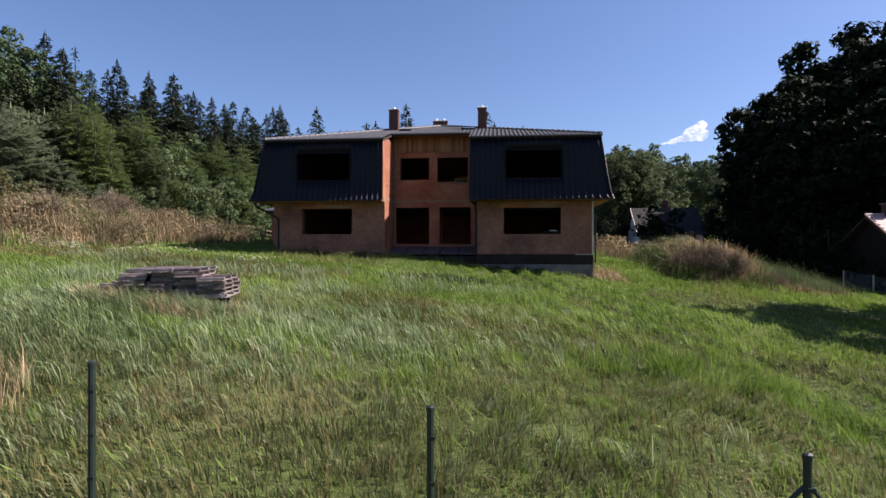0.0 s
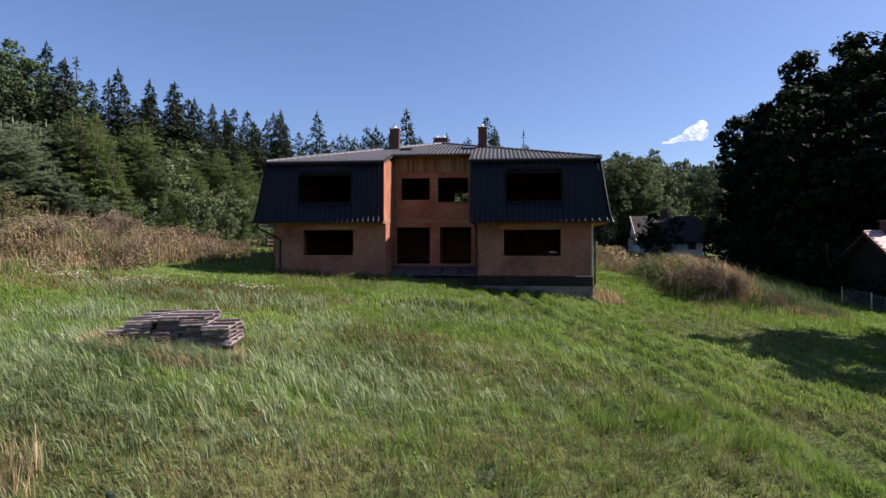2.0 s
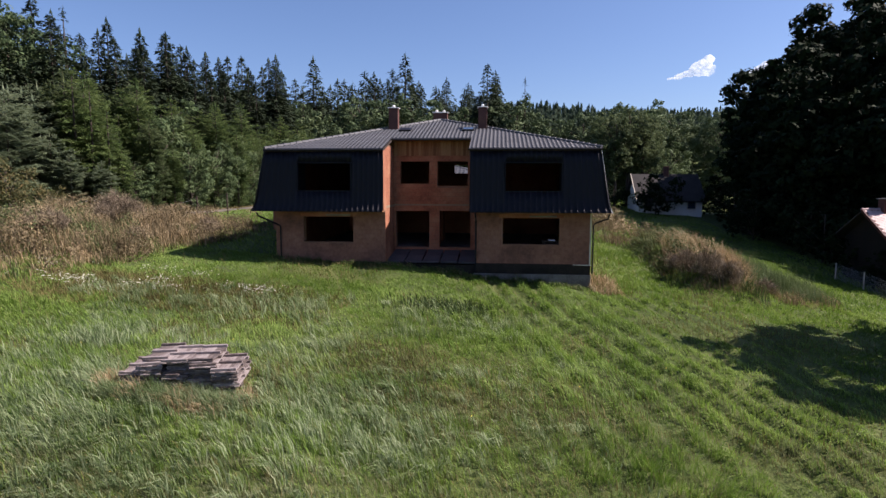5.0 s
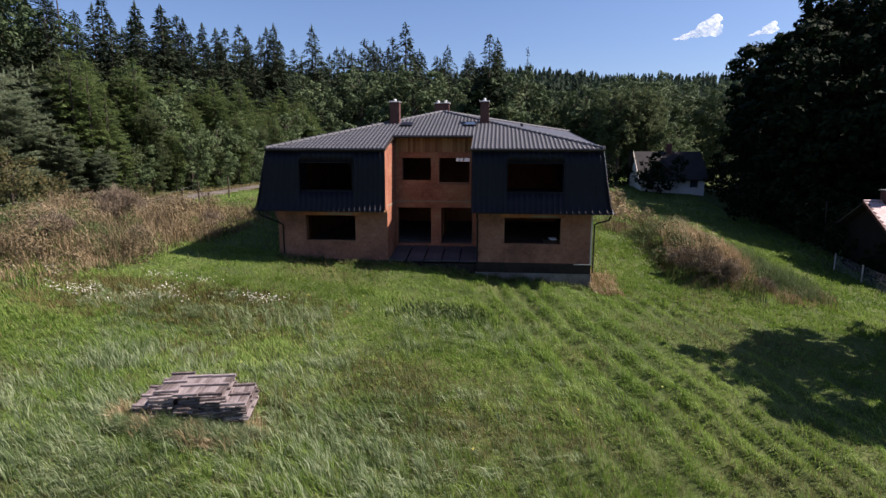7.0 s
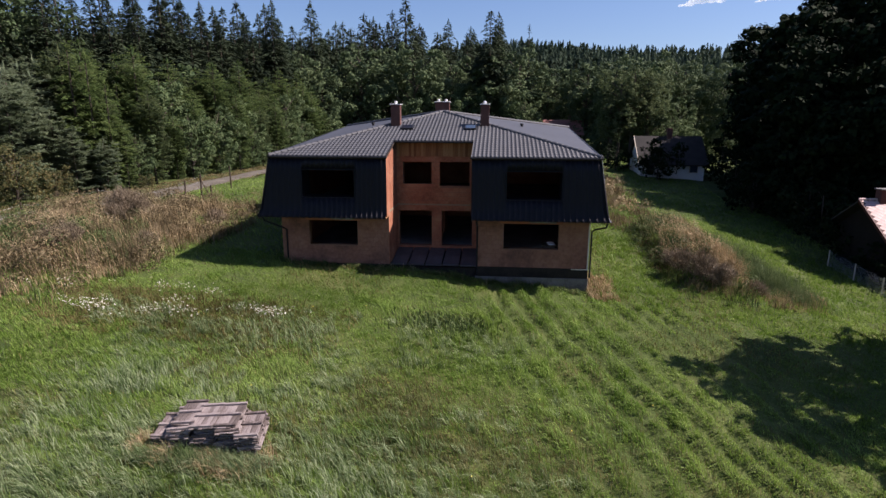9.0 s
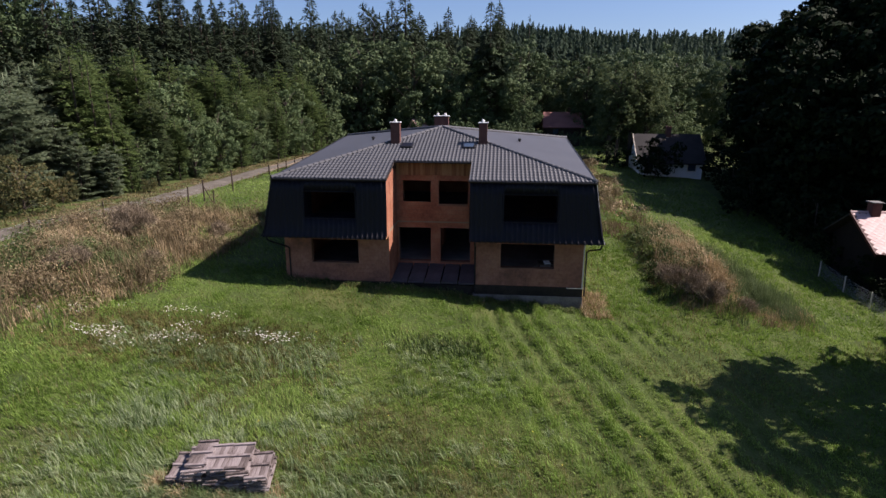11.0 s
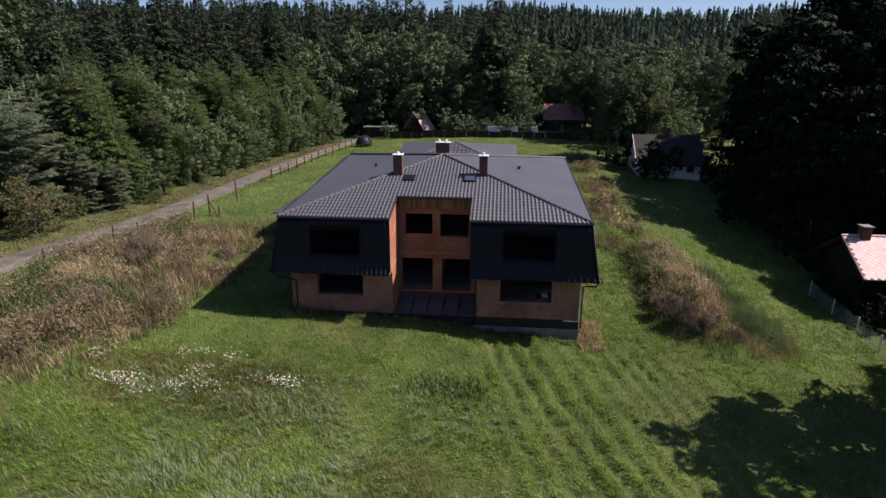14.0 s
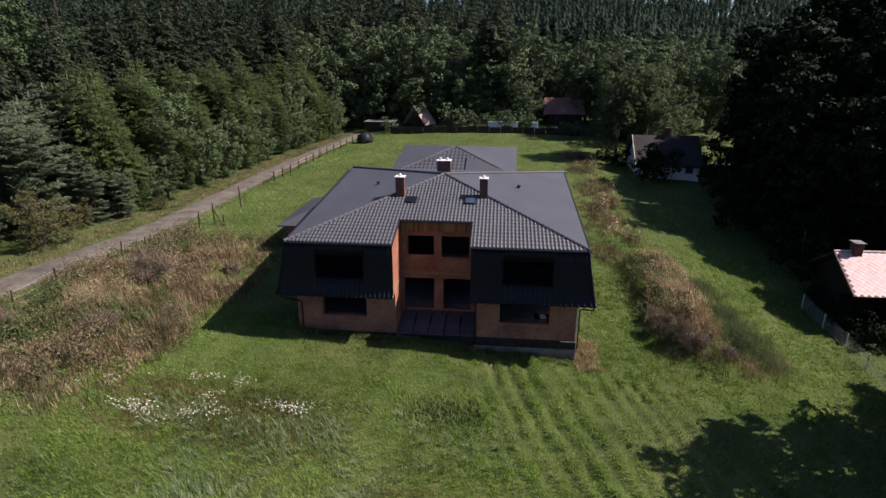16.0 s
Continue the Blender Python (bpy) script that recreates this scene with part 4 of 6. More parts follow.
LT = broadleaf("lime_tree", 15, 5.2, 63, M_LIGHT, "light green broadleaf tree with bare lower trunks", 165, 0.185, 0.06, 18, 9, 0.38)
BI = broadleaf("aspen_tree", 17, 3.6, 64, M_GREYYOUNG, "tall feathery grey-green tree with bare lower trunk", 150, 0.19, 0.38, 26, 9, 0.4)
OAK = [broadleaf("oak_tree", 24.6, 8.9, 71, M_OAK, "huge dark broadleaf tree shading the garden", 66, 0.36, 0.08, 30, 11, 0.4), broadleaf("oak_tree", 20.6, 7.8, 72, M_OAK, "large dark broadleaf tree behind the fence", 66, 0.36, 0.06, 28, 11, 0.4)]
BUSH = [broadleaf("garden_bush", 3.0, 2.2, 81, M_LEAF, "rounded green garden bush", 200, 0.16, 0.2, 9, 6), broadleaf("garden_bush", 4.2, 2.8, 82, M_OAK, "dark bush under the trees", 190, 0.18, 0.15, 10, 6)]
RB = broadleaf("rusty_bush", 5.0, 2.6, 91, M_RUST, "olive and rust coloured bush at the wood's edge", 430, 0.085, 0.06, 14, 10)

# edge of the wood along the track: front row of young trees
rr = random.Random(7)
front = {"y0": [], "y1": [], "y2": [], "la": [], "lt": []}
y, i = 50.5, 0
while y < 104:
    x = float(track_x(y)) - 4.6 - rr.uniform(0, 1.6)
    kind = ("y0", "lt", "y2", "la", "y1", "lt", "y0", "lt", "y2", "y1")[i % 10]
    if i % 5 != 3:
        front[kind].append((x, y, rr.uniform(0.55, 1.05) if kind != "lt" else rr.uniform(0.36, 0.62)))
    if i % 3 != 1:
        front[("y1", "y2", "lt")[i % 3] if i % 6 != 2 else "y0"].append((x - 3.0 - rr.uniform(0, 0.8), y + rr.uniform(0, 1.5), rr.uniform(0.82, 1.28) * (0.72 if i % 3 == 2 and i % 6 != 2 else 1.0)))
    front[("y2", "y1", "y0", "y1")[i % 4]].append((x - 5.4 - rr.uniform(0, 1.2), y + rr.uniform(0.5, 2.2), rr.uniform(1.02, 1.25)))
    y += 2.5 + rr.uniform(-0.6, 0.8)
    i += 1
front["la"] += [(-35.4, 49.4, 0.95), (-37.4, 47.9, 1.22), (-36.2, 48.4, 1.1), (-34.0, 66.0, 0.6)]
front["y2"] += [(-39.5, 50.5, 0.95), (-41.0, 53.0, 1.1), (-37.8, 51.5, 0.8)]
front["pn"] = [(-36.3, 45.6, 0.5), (-38.6, 42.0, 0.95), (-41.5, 45.6, 1.0), (-38.0, 45.6, 0.62), (-34.9, 47.6, 0.42), (-46.5, 48.5, 1.15), (-42.5, 50.0, 1.05), (-41.0, 37.5, 0.95), (-41.8, 31.0, 1.0), (-40.5, 26.0, 0.9), (-45.5, 41.0, 1.15), (-45.5, 28.0, 1.1), (-40.8, 20.5, 0.9)]
plant(YS[0], front["y0"], "young trees along the track")
plant(YS[1], front["y1"], "young trees along the track")
plant(YS[2], front["y2"], "young trees along the track")
plant(PN, front["pn"], "young trees along the track")
plant(LA, front["la"], "young trees along the track")
plant(LT, front["lt"] + [(22.5, 101, 1.0), (28.0, 97, 0.72), (25.0, 91, 0.5), (4.5, 111, 0.62), (7.2, 119, 0.8), (-6.5, 113, 0.7), (22.5, 113, 0.8), (14.0, 121, 0.8), (-13.0, 117, 0.8)], "light broadleaf trees")
plant(BI, [(16.4, 82.8, 0.8), (18.5, 84.3, 0.86), (20.8, 85.6, 0.84), (15.1, 82.3, 0.6), (18.4, 99, 0.92), (23.2, 94, 0.8)], "slender trees beside the cottage")
plant(RB, [(-35.6, 38.4, 0.95), (-36.6, 43.6, 0.5), (-33.0, 50.3, 0.3), (-38.6, 35.0, 0.7)], "bushes at the wood's edge")
# high spruces and broadleaf trees behind
spots, far_spots = {0: [], 1: [], 2: []}, []
y, j = 38.0, 0
while y < 121:      # high row behind the young trees, then the wood behind it
    for back, gap in ((13.0, 0), (20.0, 1.6), (28.0, 0.8)):
        x = float(track_x(y)) - back - rr.uniform(0, 4)
        tall_ = (0.80 + 0.18 * float(smooth(44, 75, y)) + 0.17 * float(smooth(80, 118, y))) * (0.94 if back < 14 else 1.0 if back < 21 else 1.12)
        spots[j % 3].append((x, y + gap, tall_ * rr.uniform(0.86, 1.08)))
        j += 1
    y += 3.3 + rr.uniform(-0.6, 0.6)
for j in range(66):
    x = -40 + (j * 6.47) % 84
    y = 124 + ((j * 8.3) % 34) - 0.02 * abs(x)
    far_spots.append((x, y, rr.uniform(0.86, 1.08) * (1.18 if x < -16 else 1.06 if x < 1 else 0.62)))
spots[2] += [(-2.3, 115, 1.12), (-44, 74, 1.1)]
for j in range(3):
    plant(SP[j], spots[j], "tall spruces of the wood")
plant(FAR, far_spots, "tall spruces of the wood")
plant(DEAD, [(-52, 66, 1.0), (5.2, 119, 0.85)], "tall spruces of the wood")
b0 = [(-27.2, 113, 1.0), (-16.7, 113, 1.0), (-33.5, 108, 0.85), (22.5, 101, 0.85), (26, 108, 0.9), (32, 112, 0.85), (20.8, 112, 0.9), (9.5, 121, 0.8), (-9.2, 118, 0.7)]
b1 = [(-22, 119, 1.0), (-10.5, 122, 0.9), (-2.2, 116, 0.85), (3.4, 117, 0.95), (16.5, 116, 0.85), (40, 108, 0.85), (36, 121, 0.9), (44, 122, 0.9), (-38, 111, 0.95), (24, 118, 0.85)]
plant(ASH, [(-48.5, 48, 0.98), (-53, 55, 1.06), (-52, 42, 0.98), (-49.5, 57, 1.02), (-55, 47, 1.1), (-47, 53, 0.7)], "broadleaf trees above the young wood")
plant(BL[0], b0, "broadleaf trees behind the lawn")
plant(BL[1], b1, "broadleaf trees behind the lawn")
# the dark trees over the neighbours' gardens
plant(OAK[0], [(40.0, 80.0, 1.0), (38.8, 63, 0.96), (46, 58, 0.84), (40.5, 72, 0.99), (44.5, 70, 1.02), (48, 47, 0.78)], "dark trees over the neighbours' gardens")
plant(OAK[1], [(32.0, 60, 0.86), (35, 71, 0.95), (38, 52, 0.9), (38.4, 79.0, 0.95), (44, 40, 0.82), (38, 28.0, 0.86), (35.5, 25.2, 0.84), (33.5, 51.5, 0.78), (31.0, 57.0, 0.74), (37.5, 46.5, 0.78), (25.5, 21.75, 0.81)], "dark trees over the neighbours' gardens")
# The last four near-black bushes are added to cover the red house's wall.
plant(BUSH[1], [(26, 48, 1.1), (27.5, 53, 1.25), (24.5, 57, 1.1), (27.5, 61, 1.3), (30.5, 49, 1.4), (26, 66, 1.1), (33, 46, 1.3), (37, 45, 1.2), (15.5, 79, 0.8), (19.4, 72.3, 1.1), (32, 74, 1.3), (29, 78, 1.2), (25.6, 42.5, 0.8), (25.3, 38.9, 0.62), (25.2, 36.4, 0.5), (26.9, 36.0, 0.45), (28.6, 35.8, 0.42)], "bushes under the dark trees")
plant(BUSH[0], [(-6, 105, 1.0), (-2.5, 106, 0.9), (1, 104, 1.1), (5, 106, 1.0), (18, 104, 1.2), (21, 100, 1.1), (-20, 103, 0.9), (-9, 109, 1.4), (3.5, 110, 1.4), (24, 89, 1.0)], "bushes in the gardens behind")

# wooded hills as far as the horizon
R = np.random.RandomState(5)
P = []
for count in range(4300):
    a = R.uniform(-0.95, 0.9)
    d = 160 + 170 * R.uniform(0, 1)
    x, y = d * math.sin(a), d * math.cos(a)
    h, rad = R.uniform(13.2, 17.2) + 1.2 * math.sin(x * 0.05) + 2.6 * float(smooth(60, -20, x)) - 0.6, R.uniform(1.9, 3.1)
    z = hz(x, y)
    for tier in range(7):
        f = 0.46 + 0.074 * tier
        for k in range(5):
            b = R.uniform(0, math.tau)
            L = rad * (1 - f) ** 0.8 * 1.9 * R.uniform(0.6, 1.25) + 0.12
            zc = z + h * (f + R.uniform(-0.03, 0.03))
            c, s = math.cos(b), math.sin(b)
            P += [(x - s * 0.3 * L, y + c * 0.3 * L, zc + h * 0.04), (x + s * 0.3 * L, y - c * 0.3 * L, zc + h * 0.04), (x + c * L, y + s * L, zc - h * 0.05)]
    P += [(x - 0.4, y, z + h * 0.9), (x + 0.4, y + 0.1, z + h * 0.9), (x, y, z + h * 0.985)]
tagged(new("far_wood", fast_mesh("far_wood", np.array(P), np.arange(len(P)).reshape(-1, 3), M_HAZEWOOD)), "dark spruce wood on the far hills", "wood", kind="stuff")

# ---- meadow growth ----
R = np.random.RandomState(9)


def value_noise(x, y, s, seed):
    """Smooth noise between 0 and 1."""
    q = np.random.RandomState(seed).rand(64, 64)
    u, v = x / s + 1000, y / s + 1000
    i, j = np.floor(u).astype(int), np.floor(v).astype(int)
    fu, fv = u - i, v - j
    fu, fv = fu * fu * (3 - 2 * fu), fv * fv * (3 - 2 * fv)
    g = lambda a, b: q[a % 64, b % 64]
    return (g(i, j) * (1 - fu) + g(i + 1, j) * fu) * (1 - fv) + (g(i, j + 1) * (1 - fu) + g(i + 1, j + 1) * fu) * fv


def blocked(x, y):
    """Where no grass grows: the houses, the track, the mounds."""
    return ((x > -12.0) & (x < 4.9) & (y > 29.3) & (y < 44)) | ((x > -17) & (x < -12) & (y > 41) & (y < 49)) | ((x > -11) & (x < 1.5) & (y > 56) & (y < 67)) | (np.abs(x - track_x(y)) < 1.15 + 0.3 * np.sin(y * 1.7) * np.sin(y * 0.63 + x)) | (x < track_x(y) - 4.6)


def mown_zone(x, y):
    return smooth(-1.5, 2.5, x + 0.25 * (y - 18)) * smooth(31, 26, y) * smooth(7, 10, y) * smooth(14, 10, x)


def mown(x, y):
    """Rows left by the mower, over the right half of the meadow: 1 in the furrows."""
    s = x + 0.34 * y + 0.1 * np.sin(y * 0.55 + 0.4 * x) + 0.07 * np.sin(y * 1.3 - 0.9 * x) + 0.16 * np.sin(x * 0.8) + 0.22 * (value_noise(x, y, 0.9, 12) - 0.5)
    zone = mown_zone(x, y)
    return zone * (0.5 + 0.5 * np.sin(s * math.tau / 1.12)) ** 1.3 * (0.35 + 0.65 * smooth(0.1, 0.5, value_noise(x, y, 2.2, 13)))


def raise_blades(x, y, h, width, flow, ln, curl):
    n = len(x)
    z = height(x, y) - 0.02
    ang = R.uniform(0, math.tau, n)
    wx, wy = np.cos(ang) * width * R.uniform(0.6, 1.3, n), np.sin(ang) * width * R.uniform(0.6, 1.3, n)
    dx, dy = np.cos(flow) * ln * h, np.sin(flow) * ln * h
    B0, B1 = np.stack([x - wx, y - wy, z], 1), np.stack([x + wx, y + wy, z], 1)
    M0 = np.stack([x - wx * 0.75 + dx * curl, y - wy * 0.75 + dy * curl, z + h * 0.58], 1)
    M1 = np.stack([x + wx * 0.75 + dx * curl, y + wy * 0.75 + dy * curl, z + h * 0.58], 1)
    Tp = np.stack([x + dx, y + dy, z + h * (1 - 0.3 * ln)], 1)
    V = np.stack([B0, B1, M0, M1, Tp], 1).reshape(-1, 3)
    i = np.arange(n)[:, None] * 5
    return V, np.concatenate([i + np.array([[0, 1, 3]]), i + np.array([[0, 3, 2]]), i + np.array([[2, 3, 4]])], 0)


def blades(n, x0, x1, y0, y1, hmin, hmax, width, keep=None, lean=0.5, heightf=None, curl=0.35, plain=False):
    x, y = R.uniform(x0, x1, n), R.uniform(y0, y1, n)
    ok = ~blocked(x, y)
    if keep is not None:
        ok &= R.rand(n) < keep(x, y)
    x, y = x[ok], y[ok]
    n = len(x)
    h = R.uniform(hmin, hmax, n)
    if heightf is not None:
        h = h * heightf(x, y)
    flow = 3.6 + 1.3 * (value_noise(x, y, 3.2, 3) - 0.5) * 2 + R.normal(size=n) * 0.75
    ln = lean * R.uniform(0.25, 1.2, n) * (0.6 + 0.8 * value_noise(x, y, 1.7, 4))
    V, Tt = raise_blades(x, y, h, width, flow, ln, curl)
    if plain:
        V = V.reshape(-1, 5, 3)[:, [0, 1, 4]].reshape(-1, 3)
        Tt = np.arange(len(V)).reshape(-1, 3)
    return V, Tt


def tufts(n, per, x0, x1, y0, y1, hmin, hmax, width, spread, keep, lean, heightf):
    """Blades in tussocks, whose blades share a height and a lie."""
    cx, cy = R.uniform(x0, x1, n), R.uniform(y0, y1, n)
    ok = ~blocked(cx, cy) & (R.rand(n) < keep(cx, cy))
    cx, cy = cx[ok], cy[ok]
    n = len(cx)
    hh = R.uniform(hmin, hmax, n) * heightf(cx, cy)
    flow = 3.9 + 1.5 * (value_noise(cx, cy, 4.0, 3) - 0.5) * 2 + R.normal(size=n) * 0.55
    ll = lean * R.uniform(0.2, 1.25, n)
    i = np.repeat(np.arange(n), per)
    m = len(i)
    a, d = R.uniform(0, math.tau, m), spread * np.sqrt(R.rand(m))
    ox, oy = np.cos(a) * d, np.sin(a) * d
    x, y = cx[i] + ox, cy[i] + oy
    h = hh[i] * R.uniform(0.55, 1.1, m) * (1 - 0.35 * d / spread)
    fx, fy = np.cos(flow[i]) * ll[i] + ox / spread * 0.35, np.sin(flow[i]) * ll[i] + oy / spread * 0.35
    fx, fy = fx + R.normal(size=m) * 0.12, fy + R.normal(size=m) * 0.12
    ln = np.hypot(fx, fy)
    return raise_blades(x, y, h, width, np.arctan2(fy, fx), ln, 0.32)


def join(sets):
    Vs, Ts, o = [], [], 0
    for V, Tt in sets:
        Vs.append(V)
        Ts.append(Tt + o)
        o += len(V)
    return np.concatenate(Vs), np.concatenate(Ts)


def dryness(x, y):
    near = np.exp(-(((x + 1.0) / 4.5) ** 2 + ((y - 14.5) / 2.2) ** 2)) * 0.85 + np.exp(-(((x + 3) / 5) ** 2 + ((y - 6.5) / 3) ** 2)) * 0.75
    return np.clip(near + smooth(0.56, 0.8, value_noise(x, y, 3.4, 8)) * 0.55, 0, 0.9)


def inview(x, y):
    return (np.abs(x + 0.096 * y) < 0.88 * y + 4.0)


def lawn(x, y):
    return inview(x, y) * (x > track_x(y) + 1.7)


def tall(x, y):
    m = mown(x, y)
    return (0.55 + 0.85 * value_noise(x, y, 1.3, 6) * (0.6 + 0.6 * value_noise(x, y, 5.0, 16))) * (1 - 0.82 * m + 0.3 * mown_zone(x, y)) * (1 - 0.3 * smooth(3, 9, x)) * (0.7 + 0.45 * smooth(28, 14, y)) * (1 - 0.4 * dryness(x, y))


def dense(x, y):
    return inview(x, y) * (0.35 + 0.65 * value_noise(x, y, 0.8, 5)) * (1 - 0.7 * dryness(x, y)) * (1 - 0.5 * mown(x, y))


def olive(x, y):
    """Where the near meadow is short, olive and half withered."""
    return np.clip(smooth(11.5, 7.5, y + 0.25 * (x + 3) + 1.1 * np.clip(x - 0.5, 0, 5)) * 0.85 + 0.6 * dryness(x, y), 0, 1)


olive_grass = join([tufts(13000, 13, -22, 12, 4, 14.5, 0.22, 0.46, 0.009, 0.13, lambda x, y: inview(x, y) * olive(x, y) * (0.4 + 0.6 * value_noise(x, y, 0.8, 5)), 0.7, lambda x, y: 0.6 + 0.5 * value_noise(x, y, 1.3, 6)), tufts(5000, 10, -22, 12, 12, 24, 0.2, 0.42, 0.011, 0.15, lambda x, y: inview(x, y) * dryness(x, y), 0.6, lambda x, y: 0.8 + 0 * x)])
olive_grass = join([olive_grass, blades(52000, -9, 7, 3.6, 10.5, 0.08, 0.24, 0.0042, inview, 0.9, plain=True), blades(40000, -16, 10, 10, 18, 0.1, 0.26, 0.007, inview, 0.9, plain=True)])
tagged(new("olive_grass", fast_mesh("olive_grass", *olive_grass, M_OLIVE)), "short olive half-withered grass before the fence line", "grass", kind="stuff")
grass = join([tufts(9500, 18, -22, 12, 4, 14.5, 0.26, 0.52, 0.0075, 0.2, lambda x, y: dense(x, y) * (1 - olive(x, y)), 0.85, tall), tufts(8000, 8, 4.5, 23, 26, 50, 0.2, 0.42, 0.018, 0.2, lambda x, y: 0.3 + 0.7 * value_noise(x, y, 0.9, 5), 0.6, lambda x, y: 0.7 + 0.5 * value_noise(x, y, 2.0, 9)), tufts(22500, 15, -27, 25, 14.5, 31, 0.22, 0.42, 0.0125, 0.3, dense, 1.0, tall), blades(46000, -27, 25, 4, 31, 0.15, 0.34, 0.016, inview, 0.7, tall, plain=True), blades(62000, -36, 26, 30, 60, 0.12, 0.3, 0.036, lawn, 0.8, plain=True), blades(60000, -30, 24, 60, 101, 0.08, 0.2, 0.06, lawn, 1.1, plain=True)])
tagged(new("meadow_grass", fast_mesh("meadow_grass", *grass, M_GRASS)), "long green meadow grass lying in mown rows", "grass", kind="stuff")


def long_zone(x, y):
    z = np.exp(-(((x + 6.5) / 7.0) ** 4 + ((y - 12.0) / 4.2) ** 4)) * smooth(0.2, 0.55, value_noise(x, y, 2.0, 61)) + 0.5 * np.exp(-(((x + 9) / 11) ** 4 + ((y - 14.5) / 9) ** 4)) * smooth(0.4, 0.65, value_noise(x, y, 2.6, 62))
    return np.clip(z + 0.9 * np.exp(-(((x + 7.6) / 2.2) ** 4 + ((y - 12.0) / 0.55) ** 4)), 0, 1) * (1 - 0.9 * dryness(x, y)) * ((np.abs(x + 7.75) > 1.75) | (np.abs(y - 13.2) > 0.85))


long_grass = tufts(11000, 13, -20, 4, 5, 23, 0.42, 0.78, 0.0105, 0.15, long_zone, 0.95, lambda x, y: 0.6 + 0.6 * value_noise(x, y, 1.1, 63) + 0.3 * np.exp(-(((x + 7.6) / 2.0) ** 4 + ((y - 12.1) / 0.5) ** 4)))
def stack_front(x, y):
    return (np.abs(x + 7.75) < 1.65) * smooth(0.5, 0.1, np.abs(y - 12.33 - 0.12 * (x + 7.7)))


long_grass = join([long_grass, tufts(800, 13, -10.0, -5.9, 11.9, 12.72, 0.5, 0.85, 0.0075, 0.13, stack_front, 0.4, lambda x, y: 0.75 + 0.4 * value_noise(x, y, 0.5, 64))])
tagged(new("long_grass", fast_mesh("long_grass", *long_grass, M_LONG)), "tall pale arching grass round the timber stack", "grass", kind="stuff")
dry = join([tufts(700, 12, -9.6, -4.5, 11.6, 12.9, 0.3, 0.75, 0.006, 0.13, lambda x, y: 0.75 * np.exp(-(((x + 6.8) / 0.9) ** 2 + ((y - 12.3) / 0.35) ** 2)) + 0.12 * np.exp(-((x + 9.7) / 0.5) ** 2), 0.6, lambda x, y: 0.8 + 0 * x), tufts(5200, 10, -20, -6, 18.0, 25, 0.2, 0.5, 0.011, 0.16, lambda x, y: np.exp(-(((x + 13.0) / 6.0) ** 4 + ((y - 21.0) / 2.3) ** 4)) * 0.9, 0.4, lambda x, y: 0.9 + 0 * x), blades(46000, -14, 12, 4, 18, 0.12, 0.36, 0.008, lambda x, y: inview(x, y) * (0.05 + dryness(x, y)), 0.6), blades(60000, -22, 22, 14, 30, 0.2, 0.45, 0.010, lambda x, y: inview(x, y) * (0.05 + 0.6 * dryness(x, y)), 0.6), blades(8000, -40, -26, 20, 103, 0.12, 0.4, 0.03, lambda x, y: ((x - track_x(y) > -4.6) & (x < track_x(y) + 1.6)) * 0.9, 0.5), blades(5000, 4.7, 8.2, 28.3, 47, 0.2, 0.7, 0.012, lambda x, y: np.exp(-np.clip(x - 5.0, 0, 9) / 0.9) * (0.25 + value_noise(x, y, 1.2, 51)), 0.5)])
tagged(new("dry_grass", fast_mesh("dry_grass", *dry, M_DRY)), "dry yellow-brown grass among the green", "grass", kind="stuff")


def mound_left(x, y):
    return np.exp(-(((x + 25.0) / 8.0) ** 6 + ((y - 31.0) / 11.8) ** 6)) * smooth(-16.9, -18.2, x - 0.12 * (y - 30)) * smooth(1.5, 3.6, x - track_x(y))


def mound_right(x, y):
    return np.exp(-(((x - 12.3 + 0.03 * (y - 38)) / 2.2) ** 4 + ((y - 37.2) / 7.2) ** 6))


def around(*spots):
    """1 near any of the spots (x, y, radius), 0 away from them."""
    return lambda x, y: np.clip(sum(np.exp(-(((x - a) ** 2 + (y - b) ** 2) / r / r) ** 1.5) for a, b, r in spots), 0, 1)


# where the tall growth on the left is straw, and where it is still green
straw_left = around((-24.0, 29.0, 2.2), (-26.5, 32.0, 1.8), (-21.0, 34.0, 2.4), (-22.6, 21.2, 2.2), (-19.2, 23.4, 1.6), (-19.0, 31.5, 1.6), (-27.5, 22.0, 1.8), (-20.5, 38.5, 2.2))
green_left = around((-20.6, 26.4, 1.7), (-25.4, 24.4, 2.3), (-23.0, 26.0, 1.6), (-28.0, 27.5, 2.0), (-28.5, 36.0, 2.2), (-25.5, 39.0, 1.6))
plume_right = around((13.2, 45.6, 1.2), (13.1, 43.0, 1.4), (13.2, 40.4, 1.5), (13.3, 37.8, 1.5), (13.5, 35.4, 1.4), (13.6, 33.3, 1.1), (11.9, 35.4, 0.9))
green_right = around((11.5, 40.6, 1.1), (11.1, 37.6, 1.1), (11.9, 43.2, 1.0), (10.9, 35.2, 0.9))
soft_right = around((15.5, 37.2, 1.5), (15.8, 34.4, 1.6), (15.3, 40.4, 1.3), (16.4, 32.0, 1.3))


def patch(seed, lo, hi):
    return lambda x, y: smooth(lo, hi, value_noise(x, y, 2.4, seed))


def rough(x, y):
    """Uneven height of the tall growth, low beside the track."""
    return (0.38 + 0.62 * smooth(2.0, 6.5, x - track_x(y))) * (0.38 + 1.35 * value_noise(x, y, 1.6, 41) ** 1.3 * (0.6 + value_noise(x, y, 4.5, 42)))


